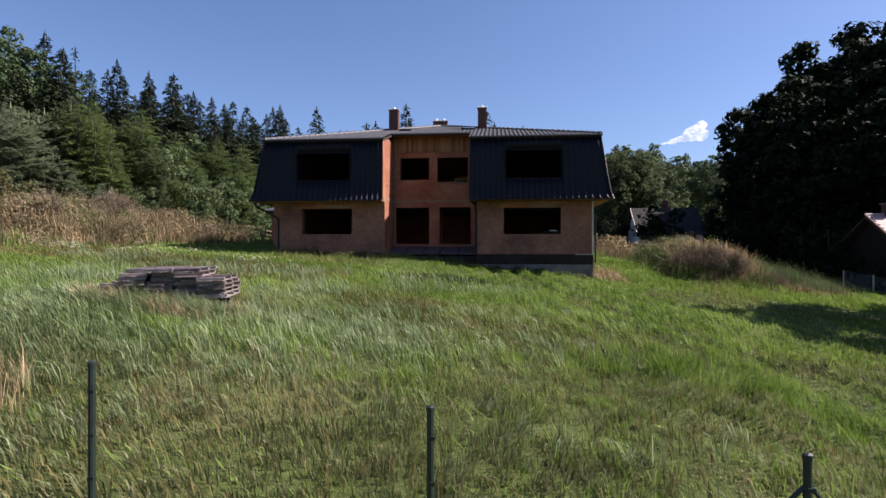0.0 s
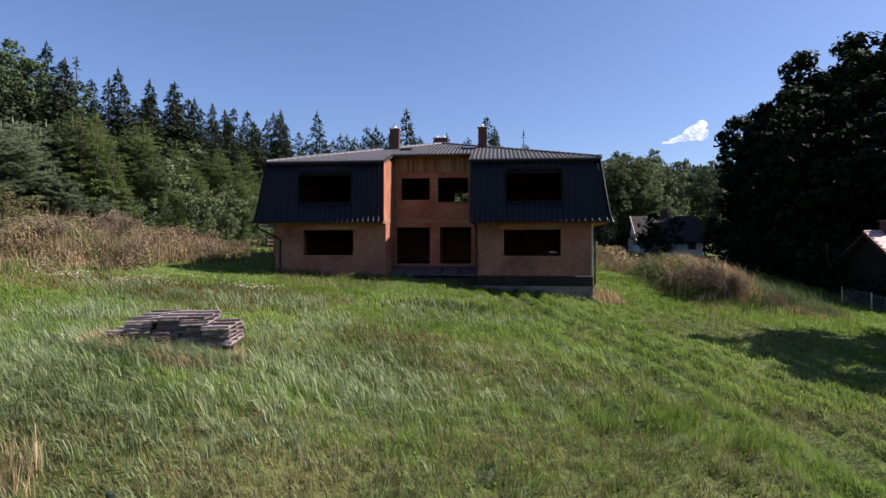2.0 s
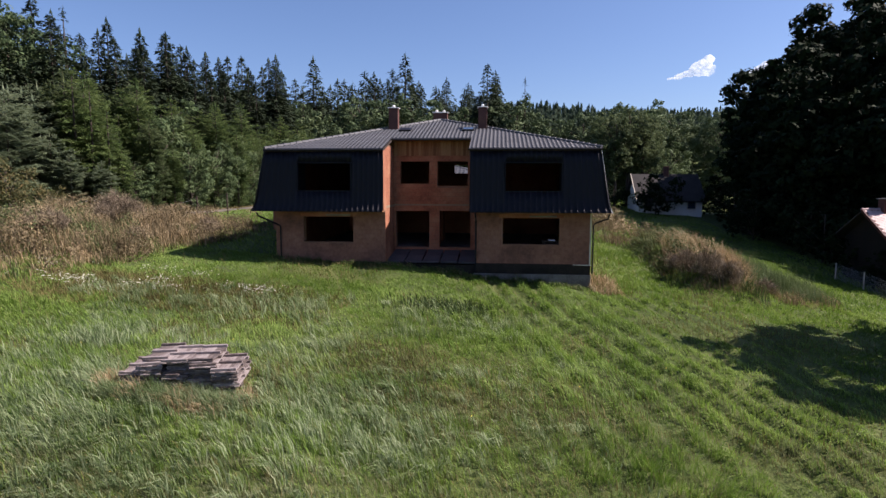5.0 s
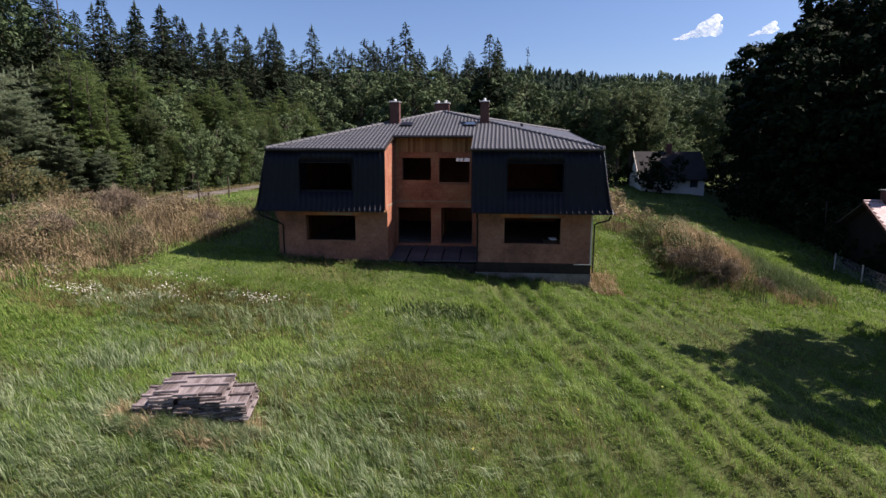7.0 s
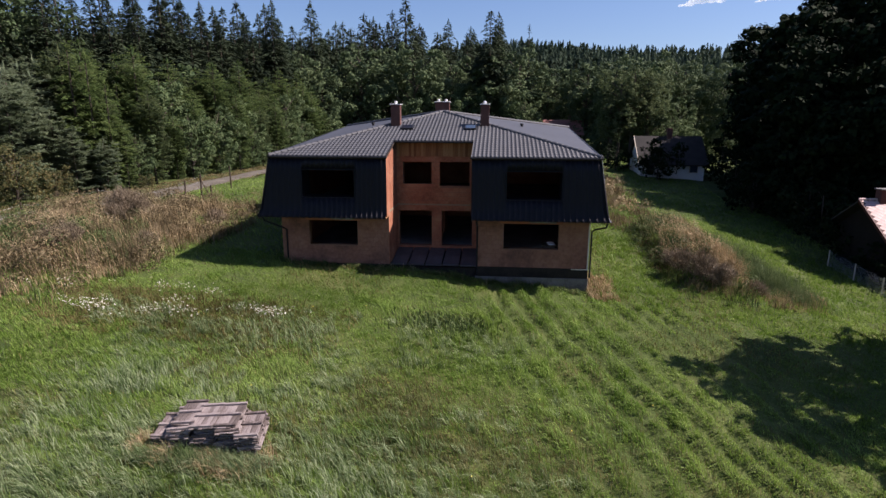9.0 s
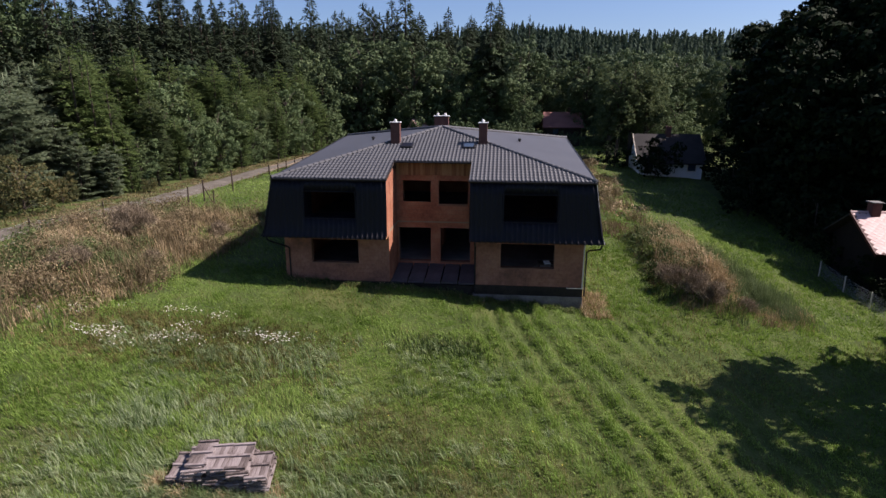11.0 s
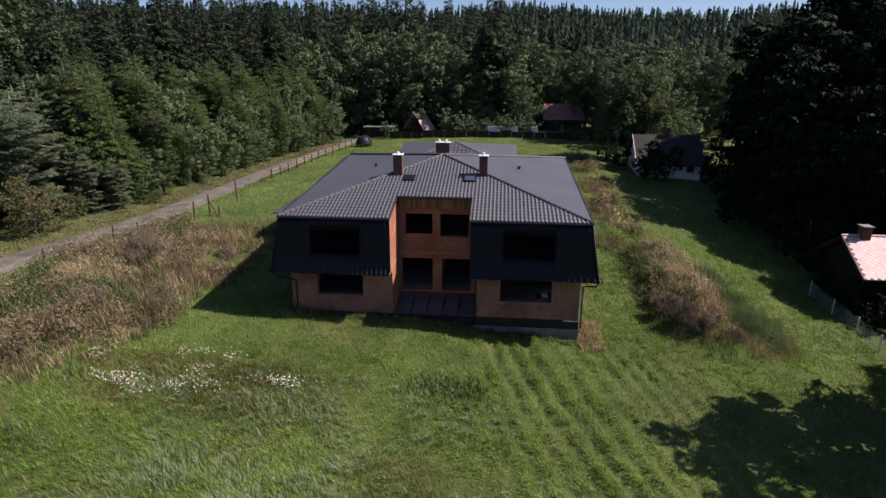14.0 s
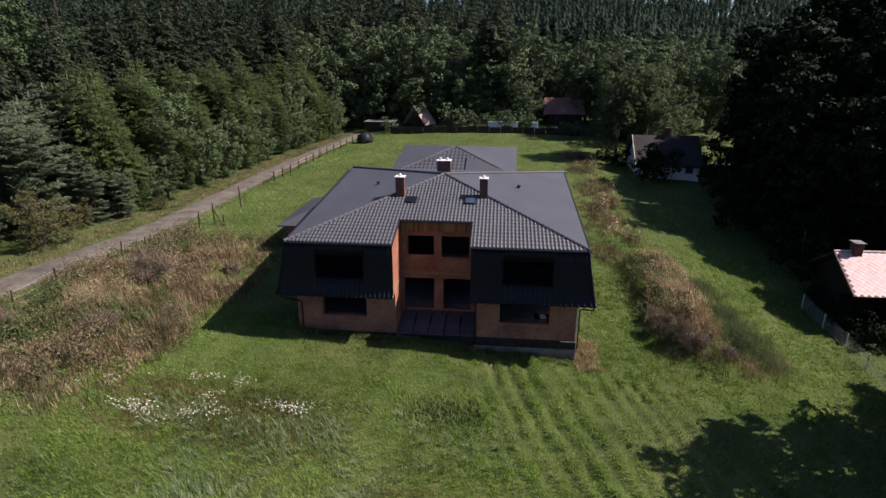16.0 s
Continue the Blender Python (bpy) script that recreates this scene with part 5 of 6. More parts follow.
def dead_patch(x, y):
    p = np.exp(-(((x + 4.4) / 0.7) ** 2 + ((y - 7.5) / 0.5) ** 2)) + np.exp(-(((x + 1.4) / 0.8) ** 2 + ((y - 6.3) / 0.5) ** 2)) + 0.6 * np.exp(-(((x - 0.8) / 1.2) ** 2 + ((y - 14.0) / 0.9) ** 2)) + 0.6 * np.exp(-(((x + 1.6) / 1.4) ** 2 + ((y - 15.5) / 0.6) ** 2))
    return np.clip(p, 0, 1) * value_noise(x, y, 0.5, 71)


weeds = join([
    tufts(1500, 14, -6.5, 3.5, 5, 17, 0.2, 0.42, 0.006, 0.13, dead_patch, 0.5, lambda x, y: 0.9 + 0 * x),
    tufts(5200, 13, -34, -16.5, 19, 44, 0.55, 1.35, 0.014, 0.34, lambda x, y: mound_left(x, y) * (0.25 + 0.75 * patch(21, 0.3, 0.6)(x, y)) * (1 - 0.6 * green_left(x, y)), 0.3, rough),
    tufts(1300, 12, 9, 18, 28, 46, 0.3, 0.9, 0.013, 0.25, lambda x, y: mound_right(x, y) * 0.6 + 0.8 * around((12.0, 31.3, 1.2), (15.6, 30.9, 1.3), (17.3, 32.0, 1.0))(x, y), 0.4, rough),
    tufts(3000, 10, 6.5, 16, 44, 88, 0.4, 1.1, 0.02, 0.35, lambda x, y: np.exp(-((x - 10.8 - 0.03 * (y - 60)) / 2.0) ** 4) * (0.2 + 0.8 * smooth(0.3, 0.6, value_noise(x, y, 2.5, 2))), 0.35, rough),
    tufts(9500, 9, -37, -26, 20, 103, 0.12, 0.34, 0.03, 0.34, lambda x, y: ((x - track_x(y) > -4.6) & (x - track_x(y) < -1.2)) * (0.5 + 0.5 * value_noise(x, y, 2.0, 33)) + 0.4 * (np.abs(x - track_x(y) - 1.8) < 0.6), 0.9, lambda x, y: 0.8 + 0 * x)])
tagged(new("brown_weeds", fast_mesh("brown_weeds", *weeds, M_WEED)), "tall withered brown weeds on dumped earth", "weeds", kind="stuff")
straw = join([
    tufts(900, 12, -10.2, -5.6, 11.4, 13.6, 0.45, 0.8, 0.009, 0.16, around((-8.6, 12.25, 0.25), (-7.5, 12.3, 0.4), (-6.9, 12.35, 0.45), (-6.35, 12.8, 0.35), (-9.5, 12.6, 0.3)), 0.5, lambda x, y: 0.7 + 0.5 * value_noise(x, y, 0.5, 74)),
    tufts(60, 9, -7.2, -5.8, 6.4, 7.4, 0.8, 1.1, 0.005, 0.12, lambda x, y: 0.5 * np.exp(-((x + 6.5) / 0.4) ** 2), 0.2, lambda x, y: 0.9 + 0 * x),
    tufts(400, 5, -12, 3, 28.6, 29.3, 0.3, 0.7, 0.008, 0.1, lambda x, y: 0.3 * value_noise(x, y, 1.2, 72), 0.3, lambda x, y: 0.8 + 0 * x),
    tufts(330, 14, 4.9, 6.4, 28.4, 32, 0.35, 0.8, 0.012, 0.16, lambda x, y: np.exp(-(x - 4.9) / 0.7), 0.3, lambda x, y: 0.9 + 0 * x),
    tufts(5200, 11, -34, -16.5, 19, 44, 0.6, 1.4, 0.011, 0.3, lambda x, y: mound_left(x, y) * (0.8 * straw_left(x, y) * (0.3 + 0.7 * patch(23, 0.3, 0.55)(x, y)) + 0.12), 0.35, rough),
    tufts(4600, 12, 9, 17, 28, 47, 1.1, 1.85, 0.014, 0.24, lambda x, y: plume_right(x, y) * (0.5 + 0.5 * patch(23, 0.3, 0.6)(x, y)) * 0.75, 0.4, lambda x, y: 0.55 + 0.8 * value_noise(x, y, 0.9, 43)),
    tufts(700, 9, 14, 18.5, 29.5, 33.5, 0.3, 0.7, 0.01, 0.2, around((15.8, 31.0, 1.2), (17.3, 32.2, 1.0)), 0.4, lambda x, y: 0.8 + 0 * x)])
tagged(new("straw_reeds", fast_mesh("straw_reeds", *straw, M_STRAW)), "pale golden reed grass standing on the mounds", "reed grass", kind="stuff")
greens = join([
    tufts(4400, 12, -34, -16.5, 19, 44, 0.4, 0.95, 0.02, 0.3, lambda x, y: mound_left(x, y) * np.clip(green_left(x, y) + 0.25 * patch(24, 0.35, 0.6)(x, y), 0, 1), 0.4, rough),
    tufts(3400, 12, 8.5, 19.5, 27, 48, 0.5, 1.1, 0.018, 0.28, lambda x, y: 0.9 * green_right(x, y) + 0.25 * mound_right(x, y), 0.6, rough),
    blades(5000, -6, 0.5, 21.5, 24.5, 0.15, 0.4, 0.03, lambda x, y: np.exp(-(((x + 2.3) / 1.7) ** 2 + ((y - 23.0) / 0.9) ** 2)), 0.6),
    tufts(500, 14, -12, 5.2, 28.75, 29.35, 0.2, 0.5, 0.012, 0.14, lambda x, y: 0.25 + 0.75 * value_noise(x, y, 0.9, 55), 0.5, lambda x, y: 0.6 + value_noise(x, y, 1.1, 56))])
tagged(new("green_weeds", fast_mesh("green_weeds", *greens, M_WEEDG)), "dark green weeds on the mounds", "weeds", kind="stuff")
soft = tufts(2900, 14, 12.5, 19, 29, 43, 0.6, 1.3, 0.010, 0.26, lambda x, y: soft_right(x, y), 0.4, rough)
tagged(new("soft_weeds", fast_mesh("soft_weeds", *soft, M_GREYGREEN)), "soft grey-green feathery weeds beside the mound", "weeds", kind="stuff")


def lumps(n, x0, x1, y0, y1, keep, lo, hi, per, size):
    """Rounded clumps of withered leaves and plumes: spots and radii."""
    x, y = R.uniform(x0, x1, n), R.uniform(y0, y1, n)
    ok = (R.rand(n) < keep(x, y)) & ~blocked(x, y)
    out = []
    for a, b in zip(x[ok], y[ok]):
        r = R.uniform(lo, hi)
        out.append(((a, b, hz(a, b) + r * 0.75), (r, r, r * R.uniform(0.8, 1.25))))
    return leaf_cloud(out, per, size, R)


tagged(new("brown_weed_clumps", fast_mesh("brown_weed_clumps", *join([
    lumps(620, -34, -16.5, 19, 44, lambda x, y: mound_left(x, y) * (0.15 + 0.85 * patch(21, 0.35, 0.6)(x, y)) * (1 - 0.7 * green_left(x, y)), 0.3, 0.95, 560, 0.055),
    lumps(90, 9, 17, 28, 46, lambda x, y: mound_right(x, y) * 0.5, 0.3, 0.6, 600, 0.055),
    lumps(120, 8.5, 15, 50, 86, lambda x, y: np.exp(-((x - 11.4 - 0.02 * (y - 60)) / 1.5) ** 4) * smooth(0.35, 0.6, value_noise(x, y, 2.5, 2)), 0.4, 0.9, 260, 0.09)]), M_WEED)), "withered brown bushy weeds on dumped earth", "weeds", kind="stuff")
tagged(new("pale_weed_clumps", fast_mesh("pale_weed_clumps", *join([
    lumps(330, -34, -16.5, 19, 44, lambda x, y: mound_left(x, y) * (0.75 * straw_left(x, y) * patch(22, 0.3, 0.55)(x, y) + 0.05), 0.25, 0.6, 500, 0.045),
    lumps(420, 9, 17, 28, 47, lambda x, y: plume_right(x, y) * (0.35 + 0.5 * patch(26, 0.35, 0.6)(x, y)), 0.28, 0.62, 520, 0.05),
    lumps(90, 8.5, 15, 48, 86, lambda x, y: np.exp(-((x - 11.6 - 0.02 * (y - 60)) / 1.3) ** 4) * smooth(0.4, 0.65, value_noise(x, y, 2.5, 7)), 0.4, 0.8, 260, 0.09)]), M_STRAW)), "pale plumed weeds among the brown", "weeds", kind="stuff")
tagged(new("green_weed_clumps", fast_mesh("green_weed_clumps", *join([
    lumps(620, -34, -16.5, 19, 44, lambda x, y: mound_left(x, y) * np.clip(green_left(x, y) + 0.15 * patch(24, 0.4, 0.65)(x, y), 0, 1), 0.3, 0.8, 500, 0.055),
    lumps(420, 8.5, 19, 27, 47, lambda x, y: green_right(x, y) * 0.9 + 0.1 * mound_right(x, y), 0.35, 0.85, 520, 0.055)]), M_WEEDG)), "dark green bushy weeds on the mounds", "weeds", kind="stuff")


def twig_shrub(x, y, r, h, seed, label):
    """A leafless shrub: stems that fork into a dense ball of fine twigs."""
    ob = thing("dry_shrub", (x, y, hz(x, y) - 0.05), label, "shrub", "dry shrubs on the mounds")
    R2 = np.random.RandomState(seed)
    bm = bmesh.new()
    P = []
    for k in range(int(26 + 14 * r)):
        a, u = R2.uniform(0, math.tau), R2.uniform(0.1, 1.0)
        tip = np.array((math.cos(a) * r * u, math.sin(a) * r * u, h * R2.uniform(0.65, 1.0) * math.sqrt(max(0.1, 1.15 - u * u))))
        base = np.array((math.cos(a) * r * 0.12, math.sin(a) * r * 0.12, 0.0))
        mid = base * 0.4 + tip * 0.5 + np.array((0, 0, 0.08 * h))
        tube(bm, [base, mid, tip], [0.016, 0.010, 0.003], 4)
        m = int(95 * r * h)
        t = R2.uniform(0.25, 1.0, m)[:, None]
        c = np.where(t < 0.5, base + (mid - base) * t * 2, mid + (tip - mid) * (t * 2 - 1)) + R2.normal(size=(m, 3)) * 0.09 * r
        c[:, 2] = np.maximum(c[:, 2], 0.03)
        d = R2.normal(size=(m, 3)) * 0.6 + (tip - base) / np.linalg.norm(tip - base) + np.array((0, 0, 0.25))
        d *= (R2.uniform(0.1, 0.28, m) / np.linalg.norm(d, axis=1))[:, None]
        w = np.cross(d, R2.normal(size=(m, 3)))
        w *= (0.011 / (np.linalg.norm(w, axis=1) + 1e-9))[:, None]
        P.append(np.stack([c - w, c + w, c + d], 1).reshape(-1, 3))
    V = np.concatenate(P)
    part("stem", bm, M_DEADWOOD, ob)
    part("brushwood", fast_mesh("brushwood", V, np.arange(len(V)).reshape(-1, 3), M_DEADWOOD), None, ob)


for k, (x, y, r, h) in enumerate(((-22.7, 32.2, 1.7, 1.9), (-21.3, 24.8, 1.1, 1.3), (-24.6, 34.5, 1.2, 1.5), (-19.2, 28.2, 0.9, 1.0), (-27.0, 24.4, 1.2, 1.4), (-18.9, 35.6, 0.9, 1.0))):
    twig_shrub(x, y, r, h, 200 + k, "grey-brown leafless shrub among the tall weeds")
for k, (x, y, r, h) in enumerate(((10.8, 33.3, 1.05, 1.3), (11.5, 32.1, 1.1, 1.4), (12.4, 31.2, 1.05, 1.3), (14.4, 31.4, 0.7, 0.75), (10.5, 35.0, 0.8, 1.0))):
    twig_shrub(x, y, r, h, 220 + k, "dark brown leafless shrub at the foot of the mound")


def flowers(n, x0, x1, y0, y1, keep, size, hmin, hmax, material, name, label):
    x, y = R.uniform(x0, x1, n), R.uniform(y0, y1, n)
    ok = R.rand(n) < keep(x, y)
    x, y = x[ok], y[ok]
    n = len(x)
    z = height(x, y) + R.uniform(hmin, hmax, n)
    P = []
    s = size * R.uniform(0.6, 1.3, n)
    ang = R.uniform(0, math.tau, n)
    for k in range(5):
        a, b = ang + k * math.tau / 5, ang + (k + 0.8) * math.tau / 5
        tilt = R.uniform(-0.3, 0.5, n) * s
        P.append(np.stack([np.stack([x, y, z], 1), np.stack([x + np.cos(a) * s, y + np.sin(a) * s, z + tilt], 1), np.stack([x + np.cos(b) * s, y + np.sin(b) * s, z + tilt], 1)], 1))
    P = np.stack(P, 1).reshape(-1, 3)
    tagged(new(name, fast_mesh(name, P, np.arange(len(P)).reshape(-1, 3), material)), label, "flowers", kind="stuff")


def seed_heads(x, y):
    return mound_left(x, y) * straw_left(x, y) * 0.8 + plume_right(x, y) * 0.12


flowers(14000, -34, 18, 19, 47, seed_heads, 0.05, 0.6, 1.35, M_STRAW, "seed_heads", "pale fluffy seed heads above the weeds")


def flower_zone(x, y):
    band = np.exp(-(((x + 14.0) / 6.0) ** 4 + ((y - 21.6 - 0.1 * (x + 13)) / 1.7) ** 4))
    return band * smooth(0.55, 0.72, value_noise(x, y, 0.75, 31)) * smooth(0.3, 0.6, value_noise(x, y, 3.0, 32)) + 0.9 * np.exp(-(((x + 9.6) / 1.1) ** 2 + ((y - 21.6) / 0.35) ** 2)) + 0.5 * np.exp(-(((x + 13.0) / 0.8) ** 2 + ((y - 20.6) / 0.5) ** 2))


flowers(8500, -20, -6, 18.5, 24.5, flower_zone, 0.034, 0.36, 0.58, M_FLOWER, "white_flowers", "clusters of small white wild flowers")
flowers(700, -20, 6, 6, 24, lambda x, y: 0.03 + 0.9 * np.exp(-(((x + 11.8) / 0.7) ** 2 + ((y - 20.4) / 0.6) ** 2)), 0.03, 0.25, 0.5, M_YELLOW, "yellow_flowers", "scattered small yellow wild flowers")


# ---- stack of old timber formwork panels ----
plank = finish("board", boxes((-0.058, 0.058, -0.64, 0.64, -0.014, 0.014), bevel=0.004), M_WOOD)
batten = finish("batten", boxes((-0.36, 0.36, -0.045, 0.045, -0.03, 0.03), bevel=0.005), M_WOOD)


def formwork(at, turn, tilt, width=5):
    ob = thing("formwork_panel", at, "weathered grey-brown timber formwork panel lying in a stack", "timber panel", "stacked timber panels", turn)
    ob.matrix_basis = pose(*at, tilt[0], tilt[1], turn)
    for i in range(width):
        b = part("board", plank, None, ob)
        b.matrix_basis = pose((i - (width - 1) / 2) * 0.122, rr.uniform(-0.04, 0.04), rr.uniform(-0.003, 0.003), 0, 0, rr.uniform(-0.4, 0.4))
    for y in (-0.56, 0.02, 0.58):
        b = part("batten", batten, None, ob)
        b.matrix_basis = pose(0, y, 0.046, 0, 0, rr.uniform(-1.5, 1.5)) @ Matrix.Diagonal((width * 0.122 / 0.70, 1, 1, 1))
    return ob


rr = random.Random(3)
for bx, by in ((-8.6, 12.85), (-7.2, 12.8), (-8.7, 13.55), (-7.3, 13.5)):
    bearer = thing("timber_bearer", (bx, by, hz(bx, by)), "dark squared timber bearer under the stack", "timber")
    part("beam", boxes((-0.75, 0.75, -0.07, 0.07, -0.1, 0.24), bevel=0.008), M_WOOD, bearer)
PX, PY = -7.93, 13.18
for col, (dx, layers, top) in enumerate(((-1.14, 3, 0.0), (-0.62, 7, 0.0), (0.02, 7, 0.0), (0.66, 7, 0.0), (1.24, 5, 0.0))):
    cx, cy = PX + dx * 0.995, PY - dx * 0.02 + (0.1 if col == 3 else 0)
    z = hz(PX, PY) + 0.26 + (0.0 if col else 0.04)
    for k in range(layers):
        formwork((cx + rr.uniform(-0.05, 0.05), cy + rr.uniform(-0.13, 0.13), z), 11 + rr.uniform(-3.6, 3.6), (1.2, -1.5 + (6 if col == 0 else 0)))
        z += 0.098

# ---- fences ----
def meadow_post(x, y, top):
    z0 = hz(x, y) - 0.3
    ob = thing("fence_post", (x, y, z0), "dark green tubular steel fence post in the grass", "fence post", "posts along the near boundary")
    part("pole", tube(bmesh.new(), [(0, 0, 0), (0, 0, top - z0 - 0.02)], 0.029, 10), M_POST, ob)
    part("cap", tube(bmesh.new(), [(0, 0, top - z0 - 0.03), (0, 0, top - z0), (0, 0, top - z0 + 0.012)], [0.034, 0.034, 0.015], 10), M_POST, ob)
    for z in (0.25, 0.6, 0.95):
        part("wire_clip", boxes((-0.012, 0.038, -0.036, -0.028, top - z0 - z, top - z0 - z + 0.03)), M_POST, ob)
    return ob


meadow_post(-3.29, 4.36, 2.08)
meadow_post(-0.52, 4.39, 1.78)
strut_post = meadow_post(2.10, 4.12, 1.60)
zt = 1.60 - strut_post.location.z
part("strut", tube(bmesh.new(), [(-0.02, 0, zt - 0.22), (-0.12, 0.02, zt - 0.34), (-0.55, 0.05, 0.1)], 0.017, 8), M_POST, strut_post)
part("strut", tube(bmesh.new(), [(0.02, 0, zt - 0.22), (0.12, 0.02, zt - 0.34), (0.55, 0.05, 0.1)], 0.017, 8), M_POST, strut_post)

wire_fence = thing("wire_fence", (-29.5, 40, hz(-29.5, 40)), "rusty leaning posts with slack wires beside the track", "fence")
pts = [(-28.9, 27.6), (-28.4, 30.7), (-28.2, 33.7), (-26.9, 35.3), (-26.2, 37.0), (-26.6, 41.0), (-26.5, 45.4), (-25.6, 46.5), (-24.6, 46.2), (-25.8, 52.5)]
tops = []
for i, (x, y) in enumerate(pts):
    z = hz(x, y)
    hgt = 1.35 + 0.25 * math.sin(i * 2.2) + (0.5 if i in (7, 9) else 0)
    tx, tyy = x + 0.06 * math.sin(i * 3.3), y + 0.1 * math.cos(i * 1.9)
    wpart("post", tube(bmesh.new(), [(x, y, z - 0.3), (tx, tyy, z + hgt)], 0.05 if i < 6 else 0.065, 7), M_RUSTP, wire_fence)
    tops.append((tx, tyy, z + hgt))
for a, b in zip(tops[:8], tops[1:8]):
    for d in (0.15, 0.6, 1.05):
        mid = Vector(a).lerp(Vector(b), 0.5) - Vector((0, 0, 0.06))
        wpart("wire", tube(bmesh.new(), [Vector(a) - Vector((0, 0, d)), mid - Vector((0, 0, d)), Vector(b) - Vector((0, 0, d))], 0.006, 4), M_WIRE, wire_fence)
wpart("brace", tube(bmesh.new(), [(-25.6, 46.5, hz(-25.6, 46.5) + 1.4), (-24.7, 46.2, hz(-24.7, 46.2) + 0.1)], 0.04, 6), M_RUSTP, wire_fence)

rail_fence = thing("rail_fence", (-25.3, 75, hz(-25.3, 75)), "pale wooden post-and-rail fence along the lawn", "fence")
ys = np.arange(64.0, 97.5, 2.6)
pp = [(float(track_x(y)) + 2.7, float(y)) for y in ys]
for i, (x, y) in enumerate(pp):
    wpart("post", boxes((x - 0.06, x + 0.06, y - 0.06, y + 0.06, hz(x, y) - 0.3, hz(x, y) + 1.15), bevel=0.01), M_DARKWOOD, rail_fence)
for (xa, ya), (xb, yb) in zip(pp, pp[1:]):
    for d in (0.5, 0.95):
        wpart("rail", tube(bmesh.new(), [(xa, ya, hz(xa, ya) + d), (xb, yb, hz(xb, yb) + d)], 0.04, 7), M_FENCEW, rail_fence)

mesh_fence = thing("mesh_fence", (21.7, 35, hz(21.7, 35)), "chain-link fence with pale concrete posts at the boundary", "fence")
pts = [(23.5, 28.4), (23.5, 30.8), (23.5, 33.1), (23.5, 35.5), (23.25, 38.0), (23.2, 41.0)]
for x, y in pts:
    wpart("post", boxes((x - 0.035, x + 0.035, y - 0.035, y + 0.035, hz(x, y) - 0.3, hz(x, y) + 1.15), bevel=0.01), M_PALE, mesh_fence)
for (xa, ya), (xb, yb) in zip(pts, pts[1:]):
    za, zb = hz(xa, ya), hz(xb, yb)
    bm = bmesh.new()
    L = math.hypot(xb - xa, yb - ya)
    n = int(L / 0.16)
    for i in range(-8, n):
        for s in (1, -1):
            f0, f1 = i / n, (i + 8) / n
            h0, h1 = (0.05, 1.1) if s > 0 else (1.1, 0.05)
            if f0 < 0:
                h0, f0 = h0 + (h1 - h0) * (-f0) / (f1 - f0), 0.0
            if f1 > 1:
                h1, f1 = h0 + (h1 - h0) * (1 - f0) / (f1 - f0), 1.0
            tube(bm, [(xa + (xb - xa) * f0, ya + (yb - ya) * f0, za + (zb - za) * f0 + h0), (xa + (xb - xa) * f1, ya + (yb - ya) * f1, za + (zb - za) * f1 + h1)], 0.004, 3)
    wpart("wire_mesh", bm, M_WIRE, mesh_fence)

# ---- neighbours' houses ----
white = thing("white_cottage", (22, 78, hz(22, 78)), "white rendered cottage with dark old roof under trees", "cottage")
zb = hz(22, 76)
wpart("wall", boxes((17.9, 25.6, 74.6, 74.9, zb - 0.6, 5.2), (17.9, 18.2, 74.902, 81.2, zb - 0.6, 5.2), (25.3, 25.6, 74.902, 81.2, zb - 0.6, 5.2), (18.202, 25.298, 80.9, 81.2, zb - 0.6, 5.2)), M_WHITE, white)
for x in (17.9, 25.3):
    bm = bmesh.new()
    a = [bm.verts.new((x, 74.6, 5.2)), bm.verts.new((x, 81.2, 5.2)), bm.verts.new((x, 77.9, 8.2)), bm.verts.new((x + 0.3, 74.6, 5.2)), bm.verts.new((x + 0.3, 81.2, 5.2)), bm.verts.new((x + 0.3, 77.9, 8.2))]
    for f in ((0, 1, 2), (5, 4, 3), (0, 2, 5, 3), (1, 4, 5, 2), (0, 3, 4, 1)):
        bm.faces.new([a[i] for i in f])
    wpart("gable", bm, M_WHITE, white)
wpart("roof", slab([(17.5, 74.1, 4.95), (26.0, 74.1, 4.95), (26.0, 77.9, 8.4), (17.5, 77.9, 8.4)], 0.15), M_SHADEROOF, white)
wpart("roof", slab([(17.5, 77.905, 8.4), (26.0, 77.905, 8.4), (26.0, 81.7, 4.95), (17.5, 81.7, 4.95)], 0.15), M_SHADEROOF, white)
wpart("chimney", boxes((21.6, 22.2, 77.5, 78.1, 7.8, 9.4), bevel=0.02), M_CHIM, white)
wpart("barge_board", slab([(17.4, 74.0, 4.95), (17.48, 74.0, 4.95), (17.48, 77.9, 8.45), (17.4, 77.9, 8.45)], 0.25), M_PALE, white)
for x in (19.0, 24.3):
    w = wpart("window", boxes((x - 0.55, x + 0.55, 74.54, 74.598, 3.9, 4.9), bevel=0.01), M_PALE, white)
    wpart("pane", boxes((x - 0.45, x + 0.45, 74.52, 74.538, 4.0, 4.8)), M_GLASS, w)

red = thing("red_roofed_house", (29, 40, hz(29, 40)), "house with sunlit red diamond-shingle roof beyond the fence", "house")
zb = hz(28, 40)
wpart("wall", boxes((24.8, 34.5, 38.0, 38.3, zb - 0.8, 3.3), (24.8, 25.1, 38.302, 43.0, zb - 0.8, 3.3), (34.2, 34.5, 38.302, 43.0, zb - 0.8, 3.3), (25.102, 34.198, 42.7, 43.0, zb - 0.8, 3.3)), M_SHADEWOOD, red)
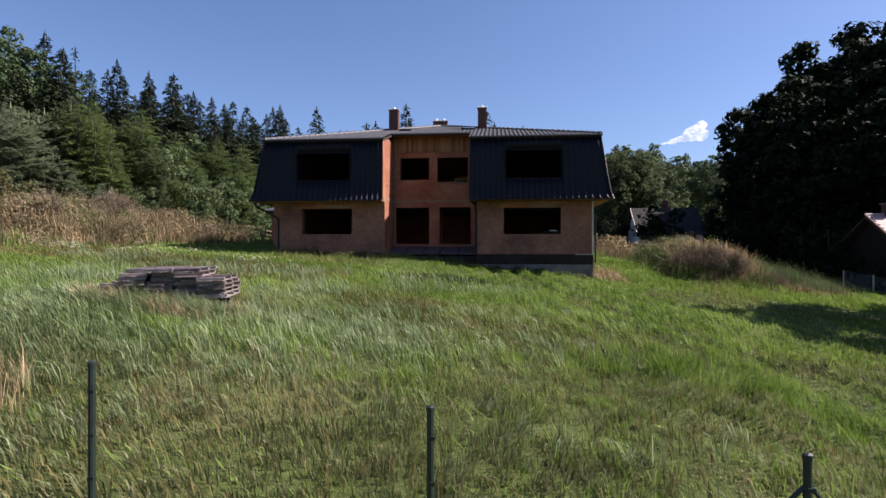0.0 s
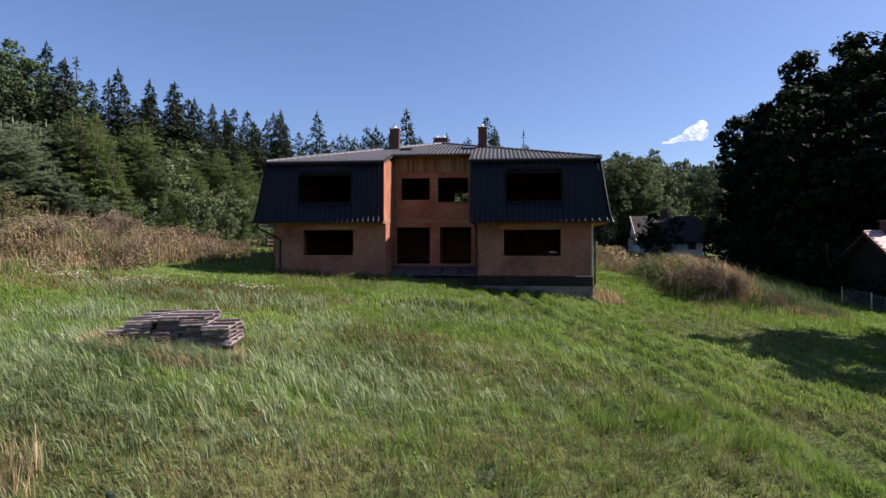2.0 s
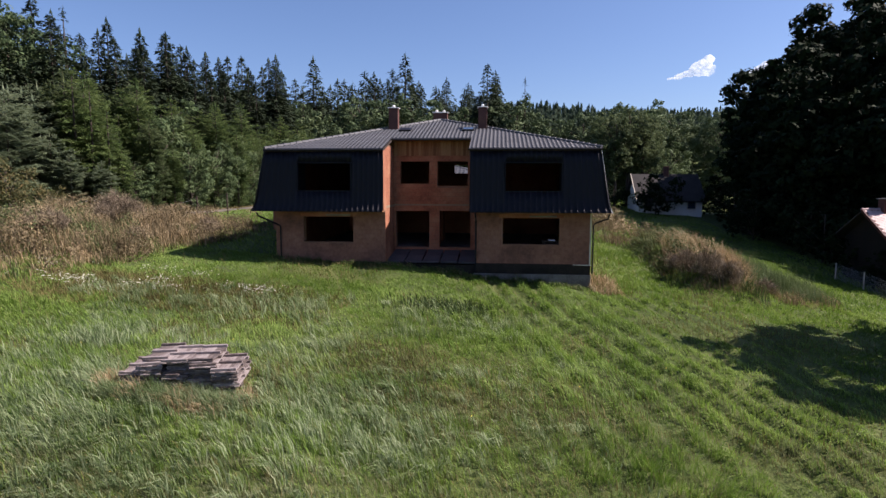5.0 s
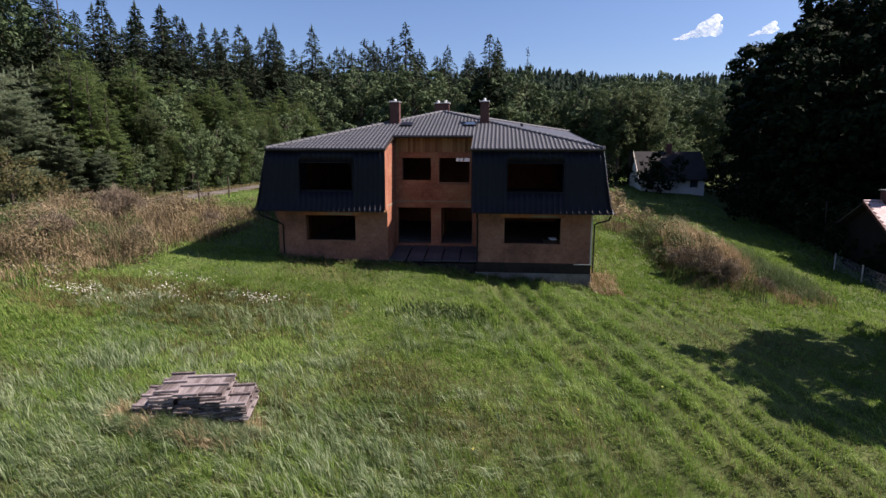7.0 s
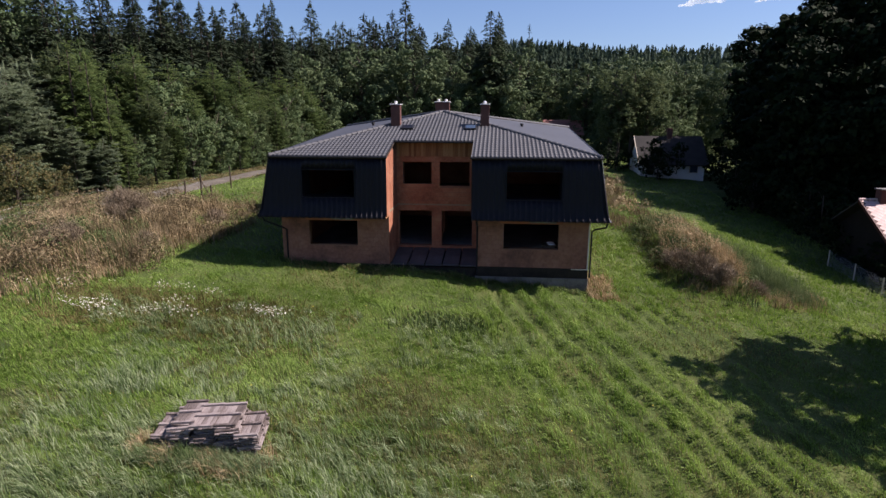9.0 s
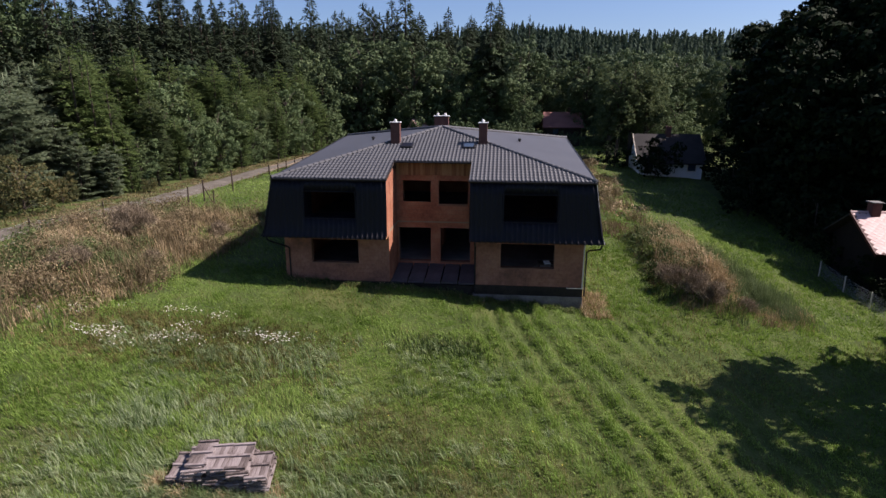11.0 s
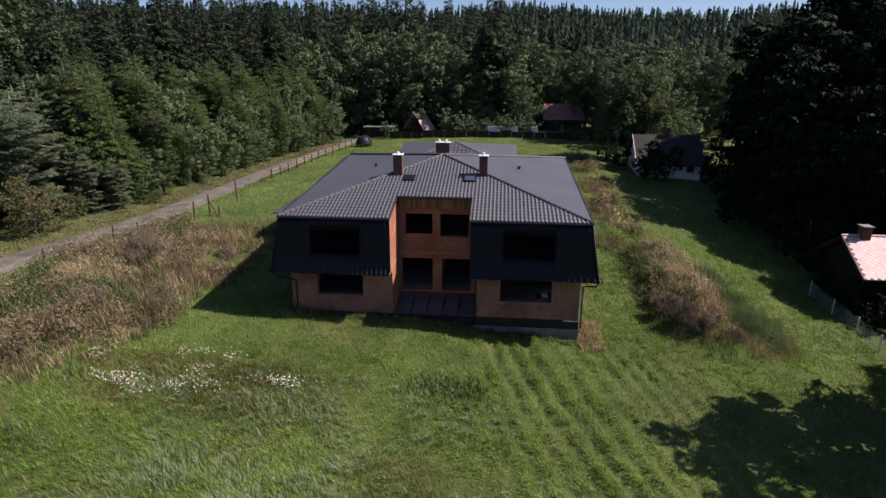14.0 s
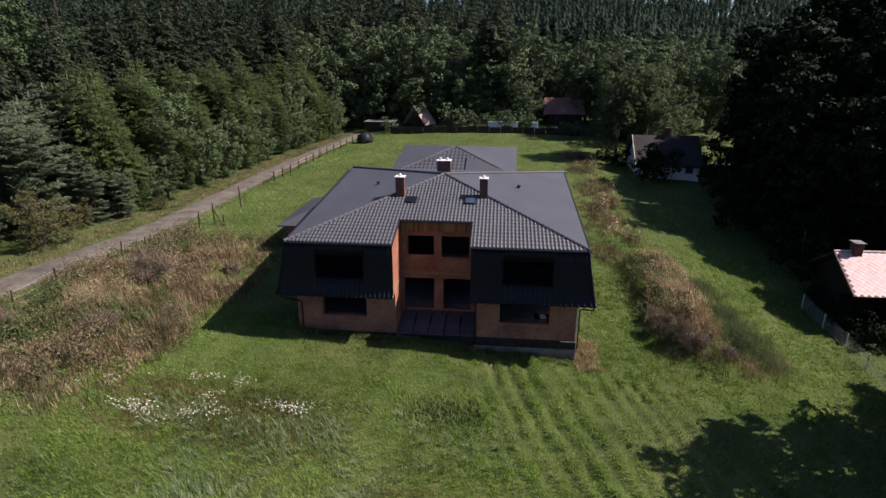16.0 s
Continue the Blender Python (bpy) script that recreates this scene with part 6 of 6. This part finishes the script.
for x in (24.8, 34.2):
    bm = bmesh.new()
    a = [bm.verts.new((x, 38.0, 3.3)), bm.verts.new((x, 43.0, 3.3)), bm.verts.new((x, 40.5, 5.0)), bm.verts.new((x + 0.3, 38.0, 3.3)), bm.verts.new((x + 0.3, 43.0, 3.3)), bm.verts.new((x + 0.3, 40.5, 5.0))]
    for f in ((0, 1, 2), (5, 4, 3), (0, 2, 5, 3), (1, 4, 5, 2), (0, 3, 4, 1)):
        bm.faces.new([a[i] for i in f])
    wpart("gable", bm, M_SHADEWOOD, red)
roof_front = wpart("roof", slab([(24.3, 37.1, 3.15), (35.0, 37.1, 3.15), (35.0, 40.5, 5.25), (24.3, 40.5, 5.25)], 0.12), M_REDTRIM, red)
# Back slope of the red roof, coloured near black so it reads unlit.
wpart("roof", slab([(24.3, 40.505, 5.25), (35.0, 40.505, 5.25), (35.0, 43.9, 3.15), (24.3, 43.9, 3.15)], 0.12), M_SHADEROOF, red)
wpart("verge_board", slab([(24.22, 37.05, 3.18), (24.29, 37.05, 3.18), (24.29, 40.5, 5.31), (24.22, 40.5, 5.31)], 0.22), M_REDTRIM, red, "dark red verge board")
wpart("ridge_cap", tube(bmesh.new(), [(24.25, 40.5, 5.27), (35.05, 40.5, 5.27)], 0.09, 8), M_RED, red)
wpart("chimney", boxes((25.4, 26.0, 40.1, 40.75, 4.6, 5.95), bevel=0.02), M_CHIM, red)
wpart("chimney_cap", boxes((25.32, 26.08, 40.0, 40.85, 5.95, 6.02), bevel=0.01), M_CONC, red)
wpart("chimney", boxes((29.3, 29.95, 40.1, 40.75, 4.6, 6.1), bevel=0.02), M_CHIM, red)
ux, uy = Vector((1, 0, 0)), Vector((0, 3.4, 2.1)).normalized()
sh = bmesh.new()
d = 0.235
vv = [sh.verts.new(v) for v in ((-d, 0, 0.004), (0, -d, 0.016), (d, 0, 0.004), (0, d, 0.0), (-d, 0, -0.012), (0, -d, 0.0), (d, 0, -0.012), (0, d, -0.012))]
for f in ((0, 1, 2, 3), (7, 6, 5, 4), (0, 4, 5, 1), (1, 5, 6, 2), (2, 6, 7, 3), (3, 7, 4, 0)):
    sh.faces.new([vv[i] for i in f])
shingle = finish("shingle", sh, M_RED)
tilt = math.degrees(math.atan2(2.1, 3.4))
for r_ in range(17):
    for c in range(24):
        u = 24.55 + c * 0.45 + (0.225 if r_ % 2 else 0)
        s = 0.2 + r_ * 0.225
        if u > 31.0 or s > 3.85:
            continue
        p = Vector((u, 37.1, 3.15)) + uy * s
        ob = part("shingle", shingle, None, roof_front)
        ob.matrix_basis = pose(p.x, p.y, p.z + 0.014, tilt, 0, 0)

cabin = thing("garden_cabin", (12, 114, hz(12, 114)), "dark timber cabin with brown-red roof behind the gardens", "cabin")
zb = hz(12, 112)
wpart("wall", boxes((8.6, 15.2, 111.6, 117.0, zb - 0.5, zb + 2.4)), M_DARKWOOD, cabin)
wpart("roof", slab([(8.0, 111.0, zb + 2.2), (15.7, 111.0, zb + 2.2), (15.5, 114.3, zb + 4.9), (8.2, 114.3, zb + 4.9)], 0.15), M_BROWNROOF, cabin)
wpart("roof", slab([(8.2, 114.305, zb + 4.9), (15.5, 114.305, zb + 4.9), (15.7, 117.6, zb + 2.2), (8.0, 117.6, zb + 2.2)], 0.15), M_BROWNROOF, cabin)
wpart("chimney", boxes((13.0, 13.5, 114.6, 115.1, zb + 4.0, zb + 5.7)), M_CHIM, cabin)
wpart("window", boxes((10.0, 11.0, 111.55, 111.598, zb + 0.9, zb + 1.8)), M_GLASS, cabin)

hut = thing("garden_hut", (-15.6, 110, hz(-15.6, 110)), "small hut with steep pale pink roof behind the hedge", "hut")
zb = hz(-15.6, 110)
wpart("wall", boxes((-17.4, -14.2, 109.2, 112.0, zb - 0.3, zb + 1.4)), M_DARKWOOD, hut)
wpart("roof", slab([(-13.4, 108.9, zb + 0.5), (-13.4, 112.3, zb + 0.5), (-16.2, 112.3, zb + 3.9), (-16.2, 108.9, zb + 3.9)], 0.12), M_PINKROOF, hut)
wpart("roof", slab([(-16.205, 108.9, zb + 3.9), (-16.205, 112.3, zb + 3.9), (-18.9, 112.3, zb + 0.5), (-18.9, 108.9, zb + 0.5)], 0.12), M_PINKROOF, hut)

hut.matrix_basis = hut.matrix_basis @ pose(0, 0, 0, 0, 0, -32)

shed = thing("low_shed", (-22.5, 106, hz(-22.5, 106)), "low shed with pale flat roof at the end of the track", "shed")
zb = hz(-22.5, 106)
wpart("wall", boxes((-25.0, -20.0, 105.0, 107.5, zb - 0.3, zb + 1.7)), M_DARKWOOD, shed)
wpart("roof", boxes((-25.3, -19.6, 104.7, 107.8, zb + 1.702, zb + 1.85), bevel=0.02), M_CONC, shed)

# hedge and board fence at the end of the lawn
board_fence = thing("board_fence", (-2, 100, hz(-2, 100)), "dark weathered board fence behind the lawn", "fence")
for i in range(17):
    x = -18.5 + i * 1.95
    z = hz(x, 100.5)
    wpart("fence_panel", boxes((x - 0.95, x + 0.9, 100.46, 100.54, z, z + 1.15 + 0.1 * math.sin(i * 2.7)), (x - 1.0, x - 0.9, 100.40, 100.455, z - 0.2, z + 1.3)), M_DARKWOOD, board_fence)
for i, (x, y) in enumerate(((12.5, 101.0), (14.4, 101.3), (16.2, 101.0), (10.8, 101.4))):
    bush = copy_thing(BUSH[0], Matrix())
    bush.matrix_basis = pose(x, y, hz(x, y) - 0.1, 0, 0, i * 77) @ Matrix.Diagonal((0.55, 0.55, 0.75, 1))
for x, y, w, h_ in ((-1.2, 103.5, 1.1, 1.45), (1.5, 103.8, 1.5, 1.5), (6.0, 103.0, 0.5, 1.6)):
    box_ = thing("white_box", (x, y, hz(x, y)), "white garden crate behind the board fence", "crate")
    part("crate", boxes((-w, w, -0.4, 0.4, 0, h_), bevel=0.03), M_WHITE, box_)
    part("lid", boxes((-w - 0.03, w + 0.03, -0.43, 0.43, h_ + 0.002, h_ + 0.06), bevel=0.01), M_WIRE, box_)

# covered trailer parked where the track ends
cart = thing("covered_trailer", (-22.3, 92.5, hz(-22.3, 92.5)), "black tarpaulin-covered trailer parked at the track", "trailer")
bm = bmesh.new()
prof = [(math.cos(a) * 1.15, math.sin(a) * 1.25 + 0.45) for a in np.linspace(0, math.pi, 11)]
ends = [[bm.verts.new((p[0], yy, p[1])) for p in prof] for yy in (-1.0, -0.9, 0.9, 1.0)]
for a, b in zip(ends, ends[1:]):
    for i in range(10):
        bm.faces.new((a[i], a[i + 1], b[i + 1], b[i]))
for e in (ends[0], ends[-1]):
    bm.faces.new(e)
part("cover", bm, M_BLACK, cart, smooth=True)
part("bed", boxes((-1.15, 1.15, -1.0, 1.0, 0.3, 0.448), bevel=0.02), M_RUSTP, cart)
for x in (-1.2, 1.2):
    part("wheel", tube(bmesh.new(), [(x - 0.09, 0, 0.3), (x + 0.09, 0, 0.3)], 0.31, 16), M_BLACK, cart)
part("drawbar", tube(bmesh.new(), [(0, -1.0, 0.38), (0, -1.9, 0.32)], 0.04, 8), M_RUSTP, cart)

# small fair-weather clouds far off
def cloud(at, size, seed):
    cl = tagged(new("backdrop"), "small white cumulus cloud low in the blue sky", "cloud", kind="structure")
    cl.matrix_basis = pose(*at)
    R2 = np.random.RandomState(seed)
    bm = bmesh.new()
    for i in range(64):
        t = R2.uniform(-1, 1)
        swell = ((t + 1.15) / 2.15) ** 1.4
        rad = size * (0.07 + 0.17 * swell * R2.uniform(0.5, 1.0))
        bmesh.ops.create_icosphere(bm, subdivisions=2, radius=rad, matrix=Matrix.Translation((t * size * 0.88, R2.uniform(-0.2, 0.2) * size, size * (0.1 * t + R2.uniform(0.0, 0.78) * swell))) @ Matrix.Diagonal((1.35, 1, 0.75, 1)))
    for v in bm.verts:
        v.co += Vector(noise.noise_vector(v.co * 3.5 / size)) * size * 0.1 + Vector(noise.noise_vector(v.co * 10 / size)) * size * 0.035
    hull = part("cloud_mass", bm, M_CLOUD, cl, smooth=True).modifiers.new("hull", "REMESH")
    hull.mode, hull.voxel_size, hull.use_smooth_shade = "VOXEL", size * 0.03, True


cloud((705, 2256, 415), 82, 2)
cloud((905, 2190, 408), 45, 5)
